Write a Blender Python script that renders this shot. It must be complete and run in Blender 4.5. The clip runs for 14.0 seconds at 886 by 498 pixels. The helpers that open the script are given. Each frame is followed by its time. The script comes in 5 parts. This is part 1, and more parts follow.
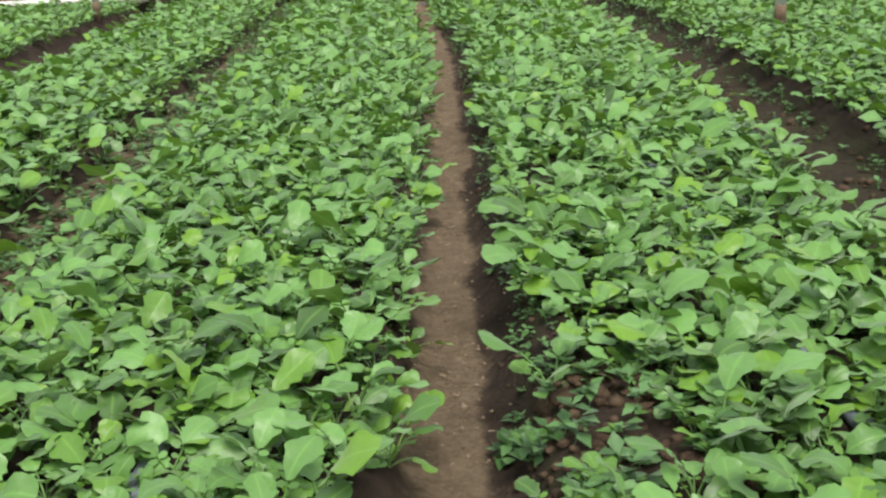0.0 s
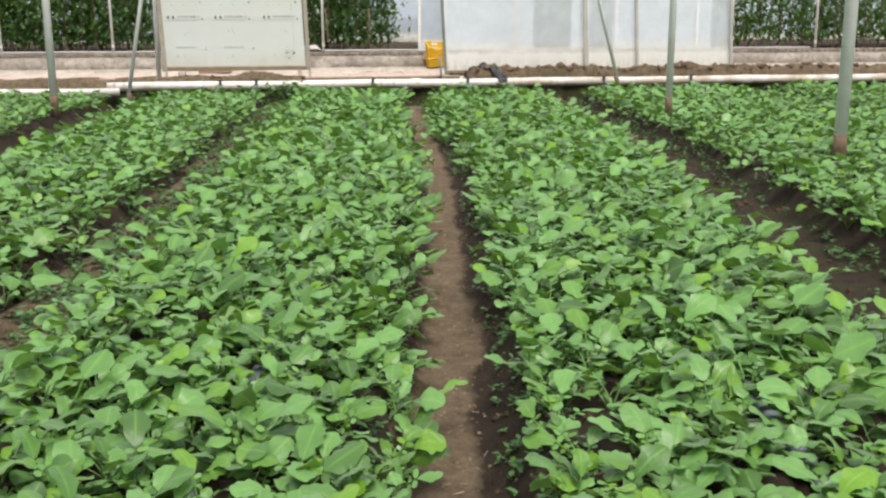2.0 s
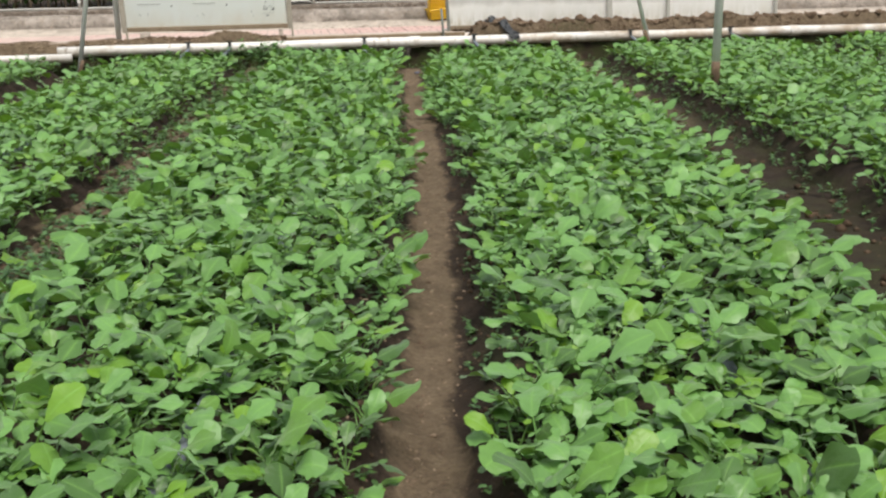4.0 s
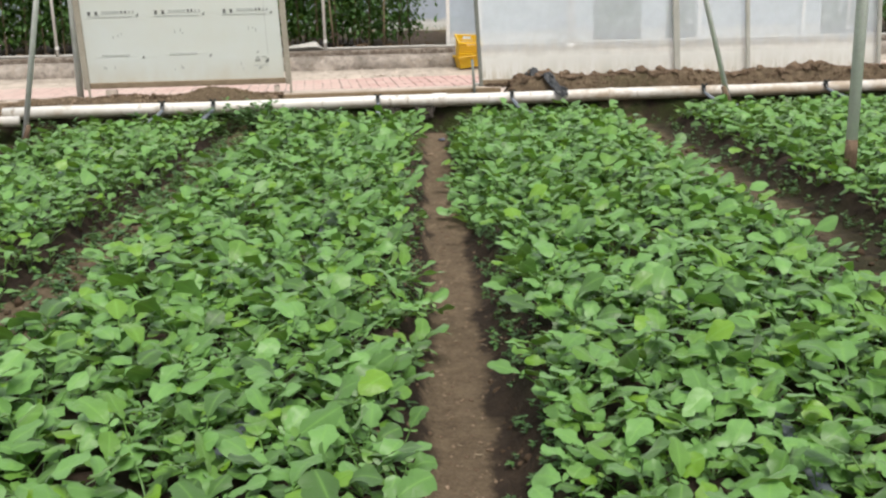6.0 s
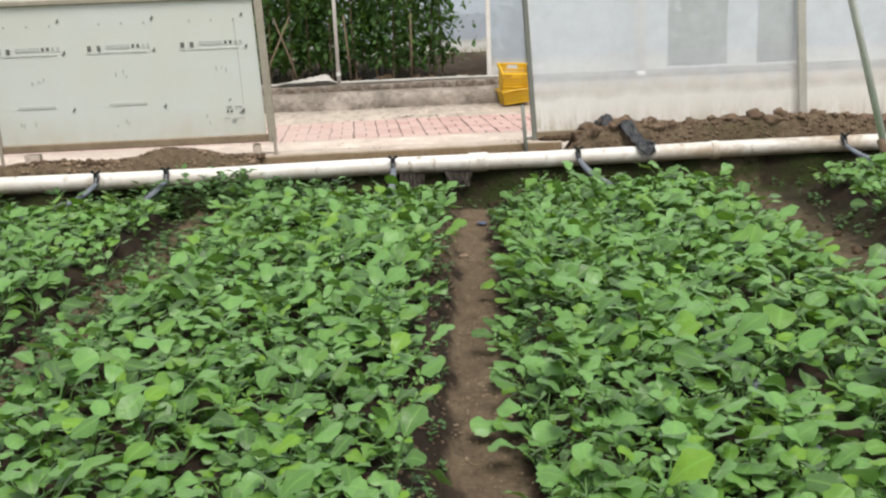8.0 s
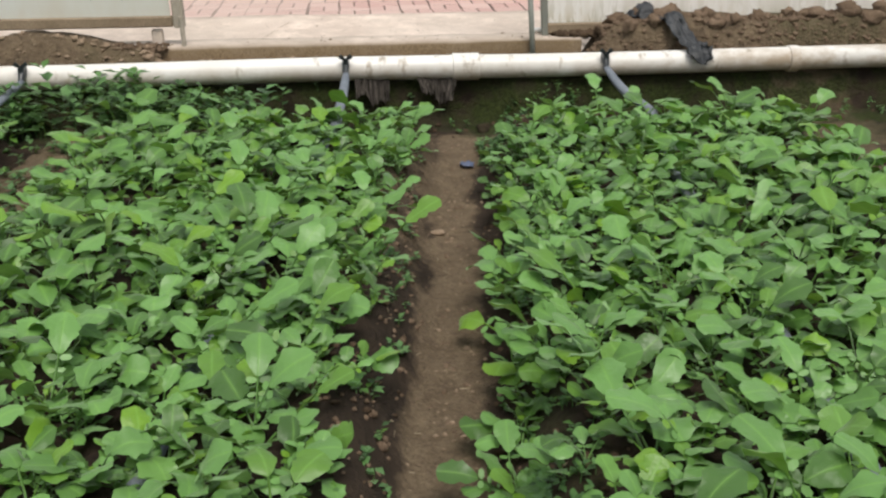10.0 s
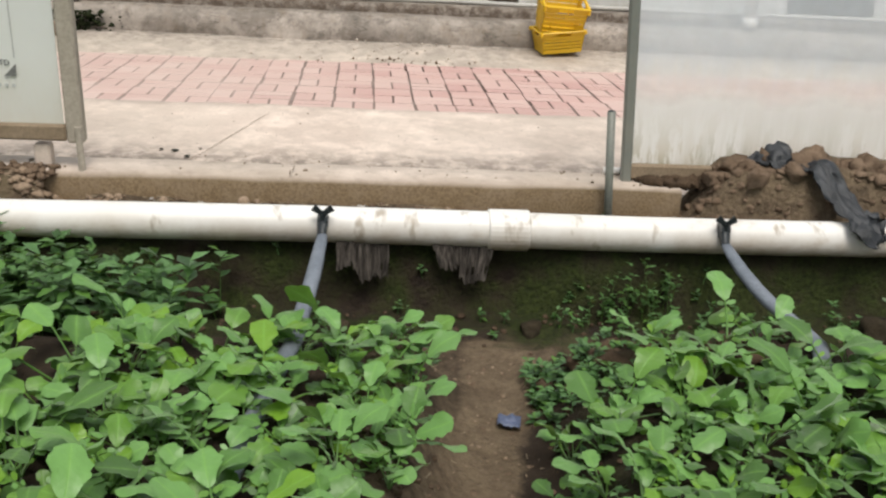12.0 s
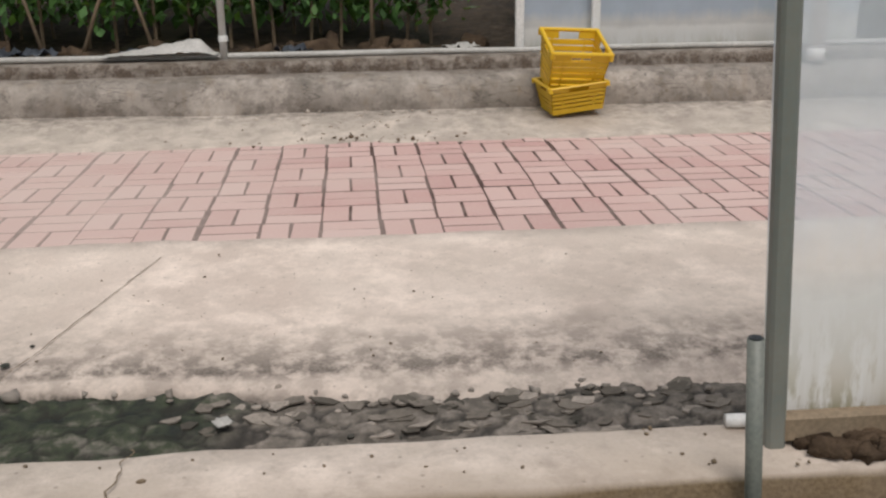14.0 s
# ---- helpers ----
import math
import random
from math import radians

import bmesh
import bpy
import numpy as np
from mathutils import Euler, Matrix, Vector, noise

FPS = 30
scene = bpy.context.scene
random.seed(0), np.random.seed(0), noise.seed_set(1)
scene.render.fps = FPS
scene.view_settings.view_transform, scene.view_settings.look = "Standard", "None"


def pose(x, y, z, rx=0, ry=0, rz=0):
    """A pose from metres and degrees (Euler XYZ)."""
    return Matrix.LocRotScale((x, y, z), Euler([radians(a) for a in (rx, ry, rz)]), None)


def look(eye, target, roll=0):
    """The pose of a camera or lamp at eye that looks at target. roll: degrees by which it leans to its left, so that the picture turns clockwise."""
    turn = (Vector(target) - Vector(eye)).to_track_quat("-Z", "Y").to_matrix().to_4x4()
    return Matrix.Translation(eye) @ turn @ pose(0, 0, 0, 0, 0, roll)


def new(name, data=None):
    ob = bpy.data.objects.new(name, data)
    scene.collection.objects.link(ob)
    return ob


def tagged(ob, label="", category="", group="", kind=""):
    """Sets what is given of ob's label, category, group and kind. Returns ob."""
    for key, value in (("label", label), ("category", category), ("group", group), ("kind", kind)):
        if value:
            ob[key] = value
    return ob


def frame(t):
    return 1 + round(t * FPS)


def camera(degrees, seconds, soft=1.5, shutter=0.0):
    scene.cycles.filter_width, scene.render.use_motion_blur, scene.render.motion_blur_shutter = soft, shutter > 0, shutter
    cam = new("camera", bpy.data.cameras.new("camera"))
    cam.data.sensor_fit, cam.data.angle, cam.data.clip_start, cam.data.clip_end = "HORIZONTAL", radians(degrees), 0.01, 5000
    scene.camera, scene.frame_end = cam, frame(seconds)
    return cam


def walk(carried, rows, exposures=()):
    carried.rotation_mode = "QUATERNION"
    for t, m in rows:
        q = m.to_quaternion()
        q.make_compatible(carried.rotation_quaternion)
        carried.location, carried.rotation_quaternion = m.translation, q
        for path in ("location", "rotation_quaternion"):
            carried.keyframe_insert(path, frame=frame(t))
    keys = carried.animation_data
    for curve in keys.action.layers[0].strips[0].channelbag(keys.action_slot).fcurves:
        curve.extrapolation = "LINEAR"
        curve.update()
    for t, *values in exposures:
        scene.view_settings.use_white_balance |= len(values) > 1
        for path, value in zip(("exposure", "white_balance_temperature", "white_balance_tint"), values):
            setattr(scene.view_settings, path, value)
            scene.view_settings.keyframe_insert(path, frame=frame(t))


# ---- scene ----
cam = camera(47.0, 14.0, 2.35)
PATH = [
    (0, (-0.129, -0.327, 1.094), (0.147, 1.555, 0.474), -2.35),
    (0.5, (-0.075, 0.078, 1.089), (0.284, 1.936, 0.44), -2.1),
    (1, (-0.023, 0.342, 1.11), (0.315, 2.226, 0.531), -1.8),
    (1.5, (-0.006, 0.634, 1.121), (0.315, 2.551, 0.652), -0.9),
    (2, (0.03, 0.999, 1.117), (0.344, 2.923, 0.67), -0.1),
    (2.2, (0.051, 1.173, 1.114), (0.369, 3.097, 0.668), 0.2),
    (4.3, (0.437, 2.836, 1.188), (0.697, 4.735, 0.618), -1.7),
    (4.5, (0.466, 3.02, 1.199), (0.705, 4.92, 0.621), -1.8),
    (5, (0.541, 3.595, 1.215), (0.761, 5.496, 0.635), -1.2),
    (5.5, (0.609, 4.15, 1.204), (0.833, 6.065, 0.671), -0.9),
    (6, (0.693, 4.734, 1.192), (0.926, 6.661, 0.709), -1.2),
    (6.5, (0.776, 5.303, 1.224), (1.035, 7.23, 0.755), -1.8),
    (7, (0.866, 5.954, 1.267), (1.118, 7.883, 0.803), -1.8),
    (7.5, (0.949, 6.675, 1.274), (1.139, 8.614, 0.824), -2.4),
    (7.7, (0.981, 6.938, 1.264), (1.142, 8.881, 0.819), -2.7),
    (9.8, (1.265, 8.971, 1.214), (1.42, 10.837, 0.511), -0.2),
    (10, (1.262, 9.135, 1.223), (1.427, 10.99, 0.494), -0.4),
    (10.5, (1.246, 9.533, 1.247), (1.463, 11.369, 0.483), -0.4),
    (11, (1.265, 10.012, 1.194), (1.557, 11.866, 0.504), 1.7),
    (11.5, (1.32, 10.477, 1.18), (1.581, 12.357, 0.55), 2.4),
    (12, (1.342, 10.918, 1.213), (1.507, 12.805, 0.569), 3.0),
    (12.5, (1.35, 11.335, 1.217), (1.39, 13.219, 0.549), 3.9),
    (13, (1.376, 11.758, 1.211), (1.372, 13.654, 0.577), 1.7),
    (13.5, (1.46, 12.238, 1.232), (1.501, 14.14, 0.614), 0.7),
    (14, (1.528, 12.648, 1.224), (1.693, 14.545, 0.613), -0.7),
]
EXPOSURE = [(0, 0.76, 6500, 10), (2.2, 0.70, 6500, 10), (4.4, 0.53, 6500, 10), (7.2, 0.55, 6500, 10), (9.8, 0.31, 6500, 10), (11.5, 0.39, 6500, 10),
            (12.5, 0.22, 6500, 10), (13.2, 0.09, 6440, 11), (14, -0.08, 6330, 12)]
walk(cam, [(t, look(eye, target, roll)) for t, eye, target, roll in PATH], EXPOSURE)
SKY_STRENGTH, SUN_STRENGTH = 0.09, 2.3

# world, sun
world = bpy.data.worlds.new("sky")
scene.world = world
world.use_nodes = True
wn, wl = world.node_tree.nodes, world.node_tree.links
wn.clear()
sky = wn.new("ShaderNodeTexSky")
sky.sky_type, sky.sun_disc = "NISHITA", False
sky.sun_elevation, sky.sun_rotation = radians(62), radians(171)
sky.air_density, sky.dust_density = 1.0, 4.0
veil = wn.new("ShaderNodeMix")
veil.data_type = "RGBA"
veil.inputs[0].default_value = 0.7
veil.inputs[7].default_value = (6.6, 6.9, 7.0, 1)
wbg, wout = wn.new("ShaderNodeBackground"), wn.new("ShaderNodeOutputWorld")
wbg.inputs[1].default_value = SKY_STRENGTH
wl.new(sky.outputs[0], veil.inputs[6])
wl.new(veil.outputs[2], wbg.inputs[0])
wl.new(wbg.outputs[0], wout.inputs[0])
sun_data = bpy.data.lights.new("sun", "SUN")
sun_data.energy, sun_data.angle, sun_data.color = SUN_STRENGTH, radians(30), (1.0, 0.96, 0.9)
sun = new("sun", sun_data)
sun.matrix_world = look((1.2, -8.0, 15), (0, 0, 0))


# ---------- materials ----------
class Nodes:
    """A small writer of node trees."""

    def __init__(self, name):
        self.mat = bpy.data.materials.new(name)
        self.mat.use_nodes = True
        self.n, self.l = self.mat.node_tree.nodes, self.mat.node_tree.links
        self.n.clear()
        self.out = self.n.new("ShaderNodeOutputMaterial")
        self.coord = self.n.new("ShaderNodeTexCoord").outputs["Object"]

    def put(self, value, socket):
        if isinstance(value, bpy.types.NodeSocket):
            self.l.new(value, socket)
        else:
            socket.default_value = (*value, 1) if isinstance(value, tuple) and len(value) == 3 and len(socket.default_value) == 4 else value

    def noise(self, scale, detail=4, rough=0.6, coord=None, stretch=None):
        c = coord or self.coord
        if stretch:
            m = self.n.new("ShaderNodeMapping")
            m.inputs["Scale"].default_value = stretch
            self.l.new(c, m.inputs[0])
            c = m.outputs[0]
        x = self.n.new("ShaderNodeTexNoise")
        x.inputs["Scale"].default_value, x.inputs["Detail"].default_value, x.inputs["Roughness"].default_value = scale, detail, rough
        self.l.new(c, x.inputs["Vector"])
        return x.outputs[0]

    def cells(self, scale, feature="F1", coord=None):
        x = self.n.new("ShaderNodeTexVoronoi")
        x.feature = feature
        x.inputs["Scale"].default_value = scale
        self.l.new(coord or self.coord, x.inputs["Vector"])
        return x.outputs["Distance"]

    def ramp(self, fac, *stops):
        x = self.n.new("ShaderNodeValToRGB")
        e = x.color_ramp.elements
        while len(e) < len(stops):
            e.new(0.5)
        for el, (at, c) in zip(e, stops):
            el.position = at
            el.color = (c, c, c, 1) if isinstance(c, (int, float)) else (*c, 1)
        self.l.new(fac, x.inputs[0])
        return x.outputs[0]

    def mix(self, fac, a, b, mode="MIX"):
        x = self.n.new("ShaderNodeMix")
        x.data_type, x.blend_type = "RGBA", mode
        self.put(fac, x.inputs[0]), self.put(a, x.inputs[6]), self.put(b, x.inputs[7])
        return x.outputs[2]

    def math(self, op, a, b=0.0):
        x = self.n.new("ShaderNodeMath")
        x.operation = op
        self.put(a, x.inputs[0]), self.put(b, x.inputs[1])
        return x.outputs[0]

    def attr(self, name):
        x = self.n.new("ShaderNodeAttribute")
        x.attribute_name = name
        return x.outputs["Fac"]

    def chance(self):
        """One number from 0 to 1 for each object and each loose piece of a mesh."""
        a = self.n.new("ShaderNodeObjectInfo").outputs["Random"]
        b = self.n.new("ShaderNodeNewGeometry").outputs["Random Per Island"]
        return self.math("FRACT", self.math("ADD", a, b))

    def axis(self, i, coord=None):
        x = self.n.new("ShaderNodeSeparateXYZ")
        self.l.new(coord or self.coord, x.inputs[0])
        return x.outputs[i]

    def bump(self, height, strength=0.5, distance=0.01):
        x = self.n.new("ShaderNodeBump")
        x.inputs["Strength"].default_value, x.inputs["Distance"].default_value = strength, distance
        self.l.new(height, x.inputs["Height"])
        return x.outputs[0]

    def surface(self, colour, rough=0.8, normal=None, metal=0.0, spec=0.5):
        x = self.n.new("ShaderNodeBsdfPrincipled")
        self.put(colour, x.inputs["Base Color"]), self.put(rough, x.inputs["Roughness"])
        x.inputs["Metallic"].default_value = metal
        x.inputs["Specular IOR Level"].default_value = spec
        if normal:
            self.l.new(normal, x.inputs["Normal"])
        return x.outputs[0]

    def shader(self, kind, colour, normal=None):
        x = self.n.new(kind)
        self.put(colour, x.inputs[0])
        if normal:
            self.l.new(normal, x.inputs["Normal"])
        return x.outputs[0]

    def blend(self, fac, a, b):
        x = self.n.new("ShaderNodeMixShader")
        self.put(fac, x.inputs[0])
        self.l.new(a, x.inputs[1]), self.l.new(b, x.inputs[2])
        return x.outputs[0]

    def done(self, shader):
        self.l.new(shader, self.out.inputs[0])
        return self.mat


def plain(name, a, b, scale=6.0, rough=0.7, bump=0.3, depth=0.004, metal=0.0, spec=0.5, third=None):
    """Two tones in broad patches, a fine grain over them, and relief."""
    m = Nodes(name)
    broad, fine = m.noise(scale, 5), m.noise(scale * 14, 4)
    c = m.ramp(broad, (0.32, a), (0.68, b))
    c = m.mix(m.ramp(fine, (0.4, 0.0), (0.75, 0.55)), c, third or tuple(v * 0.55 for v in a))
    return m.done(m.surface(c, rough, m.bump(fine, bump, depth), metal, spec))


def leaf_material(name, dull, fresh_lit, light=0.3, wax=0.5):
    """Leaf blades: a matt, slightly waxy upper side, light through the blade, a pale rib and a tone for each leaf; some
    tones also paint sky sheen and shine-through.
    """
    m = Nodes(name)
    r = m.chance()
    mid = tuple((2 * a + b) / 3 for a, b in zip(dull, fresh_lit))
    # pale sky sheen of upper faces, painted into the colour of some leaves
    sky_sheen = tuple(v + w for v, w in zip(dull, (0.047, 0.080, 0.034)))
    # the yellow-green end paints young blades and light passing through them
    tone = m.ramp(r, (0.0, tuple(v * 0.52 for v in dull)), (0.22, dull), (0.42, sky_sheen), (0.74, tuple(v * 1.22 for v in sky_sheen)), (0.80, mid), (0.90, mid), (0.97, fresh_lit), (1.0, tuple(v * 0.9 for v in fresh_lit)))
    patch = m.noise(38, 3)
    tone = m.mix(m.ramp(patch, (0.35, 0.0), (0.7, 0.18)), tone, tuple(v * 0.66 for v in dull))
    rib = m.math("POWER", m.attr("rib"), 7.0)
    tone = m.mix(m.math("MULTIPLY", rib, 0.5), tone, tuple(min(1, v * 1.7 + 0.03) for v in mid))
    bump = m.bump(m.math("ADD", m.math("ADD", m.noise(85, 3), m.math("MULTIPLY", m.cells(70), 0.7)), m.math("MULTIPLY", rib, -0.4)), 0.3, 0.004)
    top = m.surface(tone, m.ramp(patch, (0.3, 0.40), (0.7, 0.52)), bump, 0, wax)
    hairs = top.node
    hairs.inputs["Sheen Weight"].default_value, hairs.inputs["Sheen Roughness"].default_value = 0.35 * wax, 0.45
    glow = m.mix(0.6, tone, (0.34, 0.60, 0.03))
    return m.done(m.blend(light, top, m.shader("ShaderNodeBsdfTranslucent", glow, bump)))


def soil_material():
    """Dark moist tilth, lowered further for leaf shade, paler where it is trodden, with green film where moss grows,
    darkened to paint shade.
    """
    m = Nodes("soil")
    broad, mid, fine = m.noise(1.3, 5), m.noise(9, 5), m.noise(70, 5, 0.7)
    # moist earth, its tone lowered to paint the shade beneath the leaves
    tilth = m.ramp(mid, (0.3, (0.02, 0.015, 0.011)), (0.7, (0.062, 0.043, 0.029)))
    path = m.ramp(mid, (0.25, (0.15, 0.109, 0.068)), (0.75, (0.275, 0.207, 0.132)))
    path = m.mix(m.ramp(m.noise(26, 5, 0.7), (0.42, 0.0), (0.66, 0.55)), path, (0.095, 0.066, 0.042))
    worn = m.ramp(m.math("ADD", m.attr("trodden"), m.math("MULTIPLY", m.math("SUBTRACT", m.noise(16, 5, 0.65), 0.5), 1.3)), (0.3, 0.0), (0.75, 1.0))
    c = m.mix(worn, tilth, path)
    c = m.mix(m.ramp(fine, (0.45, 0.0), (0.8, 0.6)), c, (0.045, 0.03, 0.02))
    c = m.mix(m.ramp(broad, (0.35, 0.0), (0.7, 0.12)), c, (0.13, 0.085, 0.055))
    # green film of moss, kept near black to paint the pipe's shade too
    green = m.math("MULTIPLY", m.attr("moss_shade"), m.ramp(m.math("ADD", m.math("MULTIPLY", mid, 0.5), m.math("MULTIPLY", m.noise(3.5, 3), 0.5)), (0.4, 0.0), (0.56, 0.95)))
    c = m.mix(green, c, m.ramp(fine, (0.3, (0.012, 0.017, 0.006)), (0.7, (0.052, 0.07, 0.015))))
    lumps = m.math("ADD", m.math("MULTIPLY", mid, 0.6), m.math("MULTIPLY", fine, 0.5))
    pebble = m.cells(60)
    c = m.mix(m.math("MULTIPLY", m.ramp(pebble, (0.12, 0.4), (0.3, 0.05)), m.attr("trodden")), c, (0.27, 0.205, 0.15))
    lumps = m.math("SUBTRACT", lumps, m.math("MULTIPLY", pebble, 0.12))
    return m.done(m.surface(c, 0.92, m.bump(lumps, 1.0, 0.04), 0, 0.2))


def concrete_material(name, pale, worn, stain=0.5, scale=2.2, mud=((0.05, 0.043, 0.034), (0.13, 0.115, 0.1)), even=0.25, cracks=0.0):
    m = Nodes(name)
    broad, mid, fine = m.noise(scale, 6, 0.65), m.noise(scale * 5, 6, 0.7), m.noise(120, 3)
    c = m.ramp(broad, (0.38, pale), (0.62, worn))
    blot = m.noise(scale * 1.6, 7, 0.72, stretch=(1.0, 1.25, 1.0))
    c = m.mix(m.ramp(blot, (0.48, 0.0), (0.64, 0.75)), c, tuple(min(1, v * 1.28) for v in pale))
    c = m.mix(m.ramp(m.noise(scale * 0.6, 5, 0.7), (0.45, 0.0), (0.65, 0.45)), c, tuple(v * w for v, w in zip(worn, (0.86, 0.9, 0.88))))
    pits = m.cells(26)
    c = m.mix(m.ramp(pits, (0.05, 0.6), (0.13, 0.0)), c, tuple(v * 0.45 for v in worn))
    c = m.mix(m.ramp(mid, (0.5, 0.0), (0.72, stain)), c, tuple(v * 0.42 for v in worn))
    c = m.mix(m.ramp(fine, (0.45, 0.0), (0.8, 0.35)), c, tuple(v * 0.6 for v in pale))
    if cracks:
        bend = m.mix(0.3, m.coord, m.n.new("ShaderNodeTexNoise").outputs[1])
        c = m.mix(m.math("MULTIPLY", m.ramp(m.cells(2.6, "DISTANCE_TO_EDGE", bend), (0.002, cracks), (0.010, 0.0)), m.ramp(broad, (0.42, 0.0), (0.5, 1.0))), c, tuple(v * 0.2 for v in worn))
        c = m.mix(m.ramp(m.noise(scale * 3.3, 6, 0.7, stretch=(1.0, 1.0, 0.5)), (0.52, 0.0), (0.7, 0.5)), c, (0.22, 0.165, 0.11))
    dirt = m.math("MULTIPLY", m.attr("dirt"), m.ramp(mid, (0.4, even), (0.56, 1.0)))
    c = m.mix(dirt, c, m.ramp(fine, (0.35, mud[0]), (0.7, mud[1])))
    return m.done(m.surface(c, 0.9, m.bump(m.math("ADD", mid, fine), 0.35, 0.006), 0, 0.25))


def film_material(name, haze, tint, low, high):
    """Cloudy greenhouse film: part clear, part scattering, streaked with dried dirt towards its hem."""
    m = Nodes(name)
    streak = m.noise(3.0, 5, 0.65, stretch=(3.0, 1.0, 0.35))
    blotch = m.noise(5.0, 5)
    z = m.axis(2)
    hem = m.n.new("ShaderNodeMapRange")
    m.put(z, hem.inputs[0])
    hem.inputs[1].default_value, hem.inputs[2].default_value, hem.inputs[3].default_value, hem.inputs[4].default_value = low, high, 1.0, 0.0
    mud = m.math("MULTIPLY", m.math("POWER", hem.outputs[0], 3.0), m.ramp(streak, (0.43, 0.05), (0.62, 0.7)))
    drip = m.math("MULTIPLY", m.math("POWER", hem.outputs[0], 4.0), m.ramp(m.noise(3.0, 4, 0.7, stretch=(8.0, 1.0, 2.0)), (0.46, 0.0), (0.57, 0.95)))
    mud = m.math("MAXIMUM", mud, drip)
    c = m.mix(m.ramp(blotch, (0.35, 0.0), (0.7, 0.35)), tint, tuple(v * 0.85 for v in tint))
    c = m.mix(m.ramp(m.math("ADD", hem.outputs[0], m.math("MULTIPLY", m.math("SUBTRACT", streak, 0.5), 0.5)), (0.05, 0.0), (0.3, 0.85)), c, (0.95, 0.915, 0.85))
    c = m.mix(mud, c, m.ramp(m.noise(6, 3), (0.4, (0.52, 0.43, 0.27)), (0.6, (0.33, 0.31, 0.16))))
    ripple = m.bump(m.noise(4, 3, 0.5, stretch=(1.2, 1, 0.5)), 0.25, 0.02)
    body = m.blend(0.32, m.surface(c, 0.35, ripple, 0, 0.4), m.shader("ShaderNodeBsdfTranslucent", c))
    dense = m.math("MAXIMUM", m.ramp(blotch, (0.3, haze - 0.08), (0.7, haze + 0.08)), m.math("MULTIPLY", mud, 0.95))
    dense = m.math("MAXIMUM", dense, m.ramp(m.math("ADD", hem.outputs[0], m.math("MULTIPLY", m.math("SUBTRACT", blotch, 0.5), 0.3)), (0.02, 0.0), (0.45, 0.93)))
    return m.done(m.blend(dense, m.shader("ShaderNodeBsdfTransparent", (1, 1, 1)), body))


LEAF = leaf_material("radish_leaf", (0.080, 0.192, 0.030), (0.155, 0.315, 0.014), 0.15, 0.6)
WEED = leaf_material("weed_leaf", (0.045, 0.118, 0.026), (0.10, 0.23, 0.03), 0.12)
TREE_LEAF = leaf_material("vine_leaf", (0.044, 0.10, 0.026), (0.085, 0.175, 0.036), 0.25, 0.2)
TWIG = plain("twig", (0.13, 0.09, 0.05), (0.22, 0.16, 0.1), 20)
SOIL = soil_material()
CLOD = plain("clod", (0.055, 0.037, 0.024), (0.135, 0.092, 0.058), 9, 0.95, 0.8, 0.01, 0, 0.15)
DARK_MOSS = plain("dark_moss", (0.012, 0.018, 0.008), (0.04, 0.05, 0.02), 25, 0.95, 0.8, 0.01, 0, 0.15)
MOUND = plain("heaped_earth", (0.13, 0.088, 0.058), (0.25, 0.178, 0.122), 9, 0.95, 0.8, 0.01, 0, 0.15)
PALE_CLOD = plain("pale_clod", (0.25, 0.18, 0.12), (0.36, 0.27, 0.19), 9, 0.95, 0.6, 0.008, 0, 0.15)
CONCRETE = concrete_material("concrete_apron", (0.655, 0.553, 0.472), (0.568, 0.468, 0.397), 0.2, 2.6, ((0.07, 0.058, 0.047), (0.20, 0.168, 0.142)))
STRIP = concrete_material("rough_concrete", (0.52, 0.445, 0.375), (0.40, 0.34, 0.285), 0.4, 2.8)
HEM = plain("brown_board", (0.20, 0.145, 0.09), (0.29, 0.22, 0.145), 8, 0.8, 0.4, 0.004)
# near-even brown for the ledge front: real dirt plus its shade in one colour
LEDGE = concrete_material("concrete_ledge", (0.56, 0.475, 0.405), (0.47, 0.39, 0.32), 0.45, 2.2, ((0.12, 0.080, 0.040), (0.20, 0.142, 0.078)), 0.95)
OLD_WALL = concrete_material("weathered_concrete", (0.36, 0.315, 0.27), (0.20, 0.172, 0.145), 0.75, 2.8, ((0.06, 0.045, 0.035), (0.15, 0.115, 0.085)), 0.35, 0.55)
MUD = concrete_material("gutter_mud", (0.085, 0.078, 0.066), (0.03, 0.036, 0.028), 0.9, 6)
STEEL = plain("galvanised_steel", (0.78, 0.78, 0.75), (0.66, 0.66, 0.63), 8, 0.5, 0.1, 0.002, 0.0, 0.5, (0.5, 0.47, 0.42))
FRAME = plain("grey_frame_paint", (0.15, 0.17, 0.155), (0.21, 0.21, 0.18), 7, 0.55, 0.15, 0.002, 0.1, third=(0.2, 0.18, 0.14))
PALE_FRAME = plain("pale_grey_frame", (0.40, 0.39, 0.35), (0.52, 0.50, 0.45), 7, 0.55, 0.15, 0.002, 0.0, third=(0.34, 0.30, 0.24))
WOOD_FRAME = plain("weathered_frame", (0.33, 0.29, 0.23), (0.42, 0.37, 0.30), 6, 0.75, 0.3, 0.003)
STUB = plain("grey_green_plastic", (0.145, 0.16, 0.14), (0.205, 0.205, 0.17), 9, 0.5, 0.1, 0.002)
WHITE_PVC = plain("white_pvc", (0.72, 0.70, 0.66), (0.80, 0.78, 0.74), 5, 0.4, 0.05, 0.001)
YELLOW = plain("yellow_plastic", (0.68, 0.42, 0.010), (0.76, 0.49, 0.016), 7, 0.42, 0.08, 0.002, third=(0.62, 0.36, 0.03))
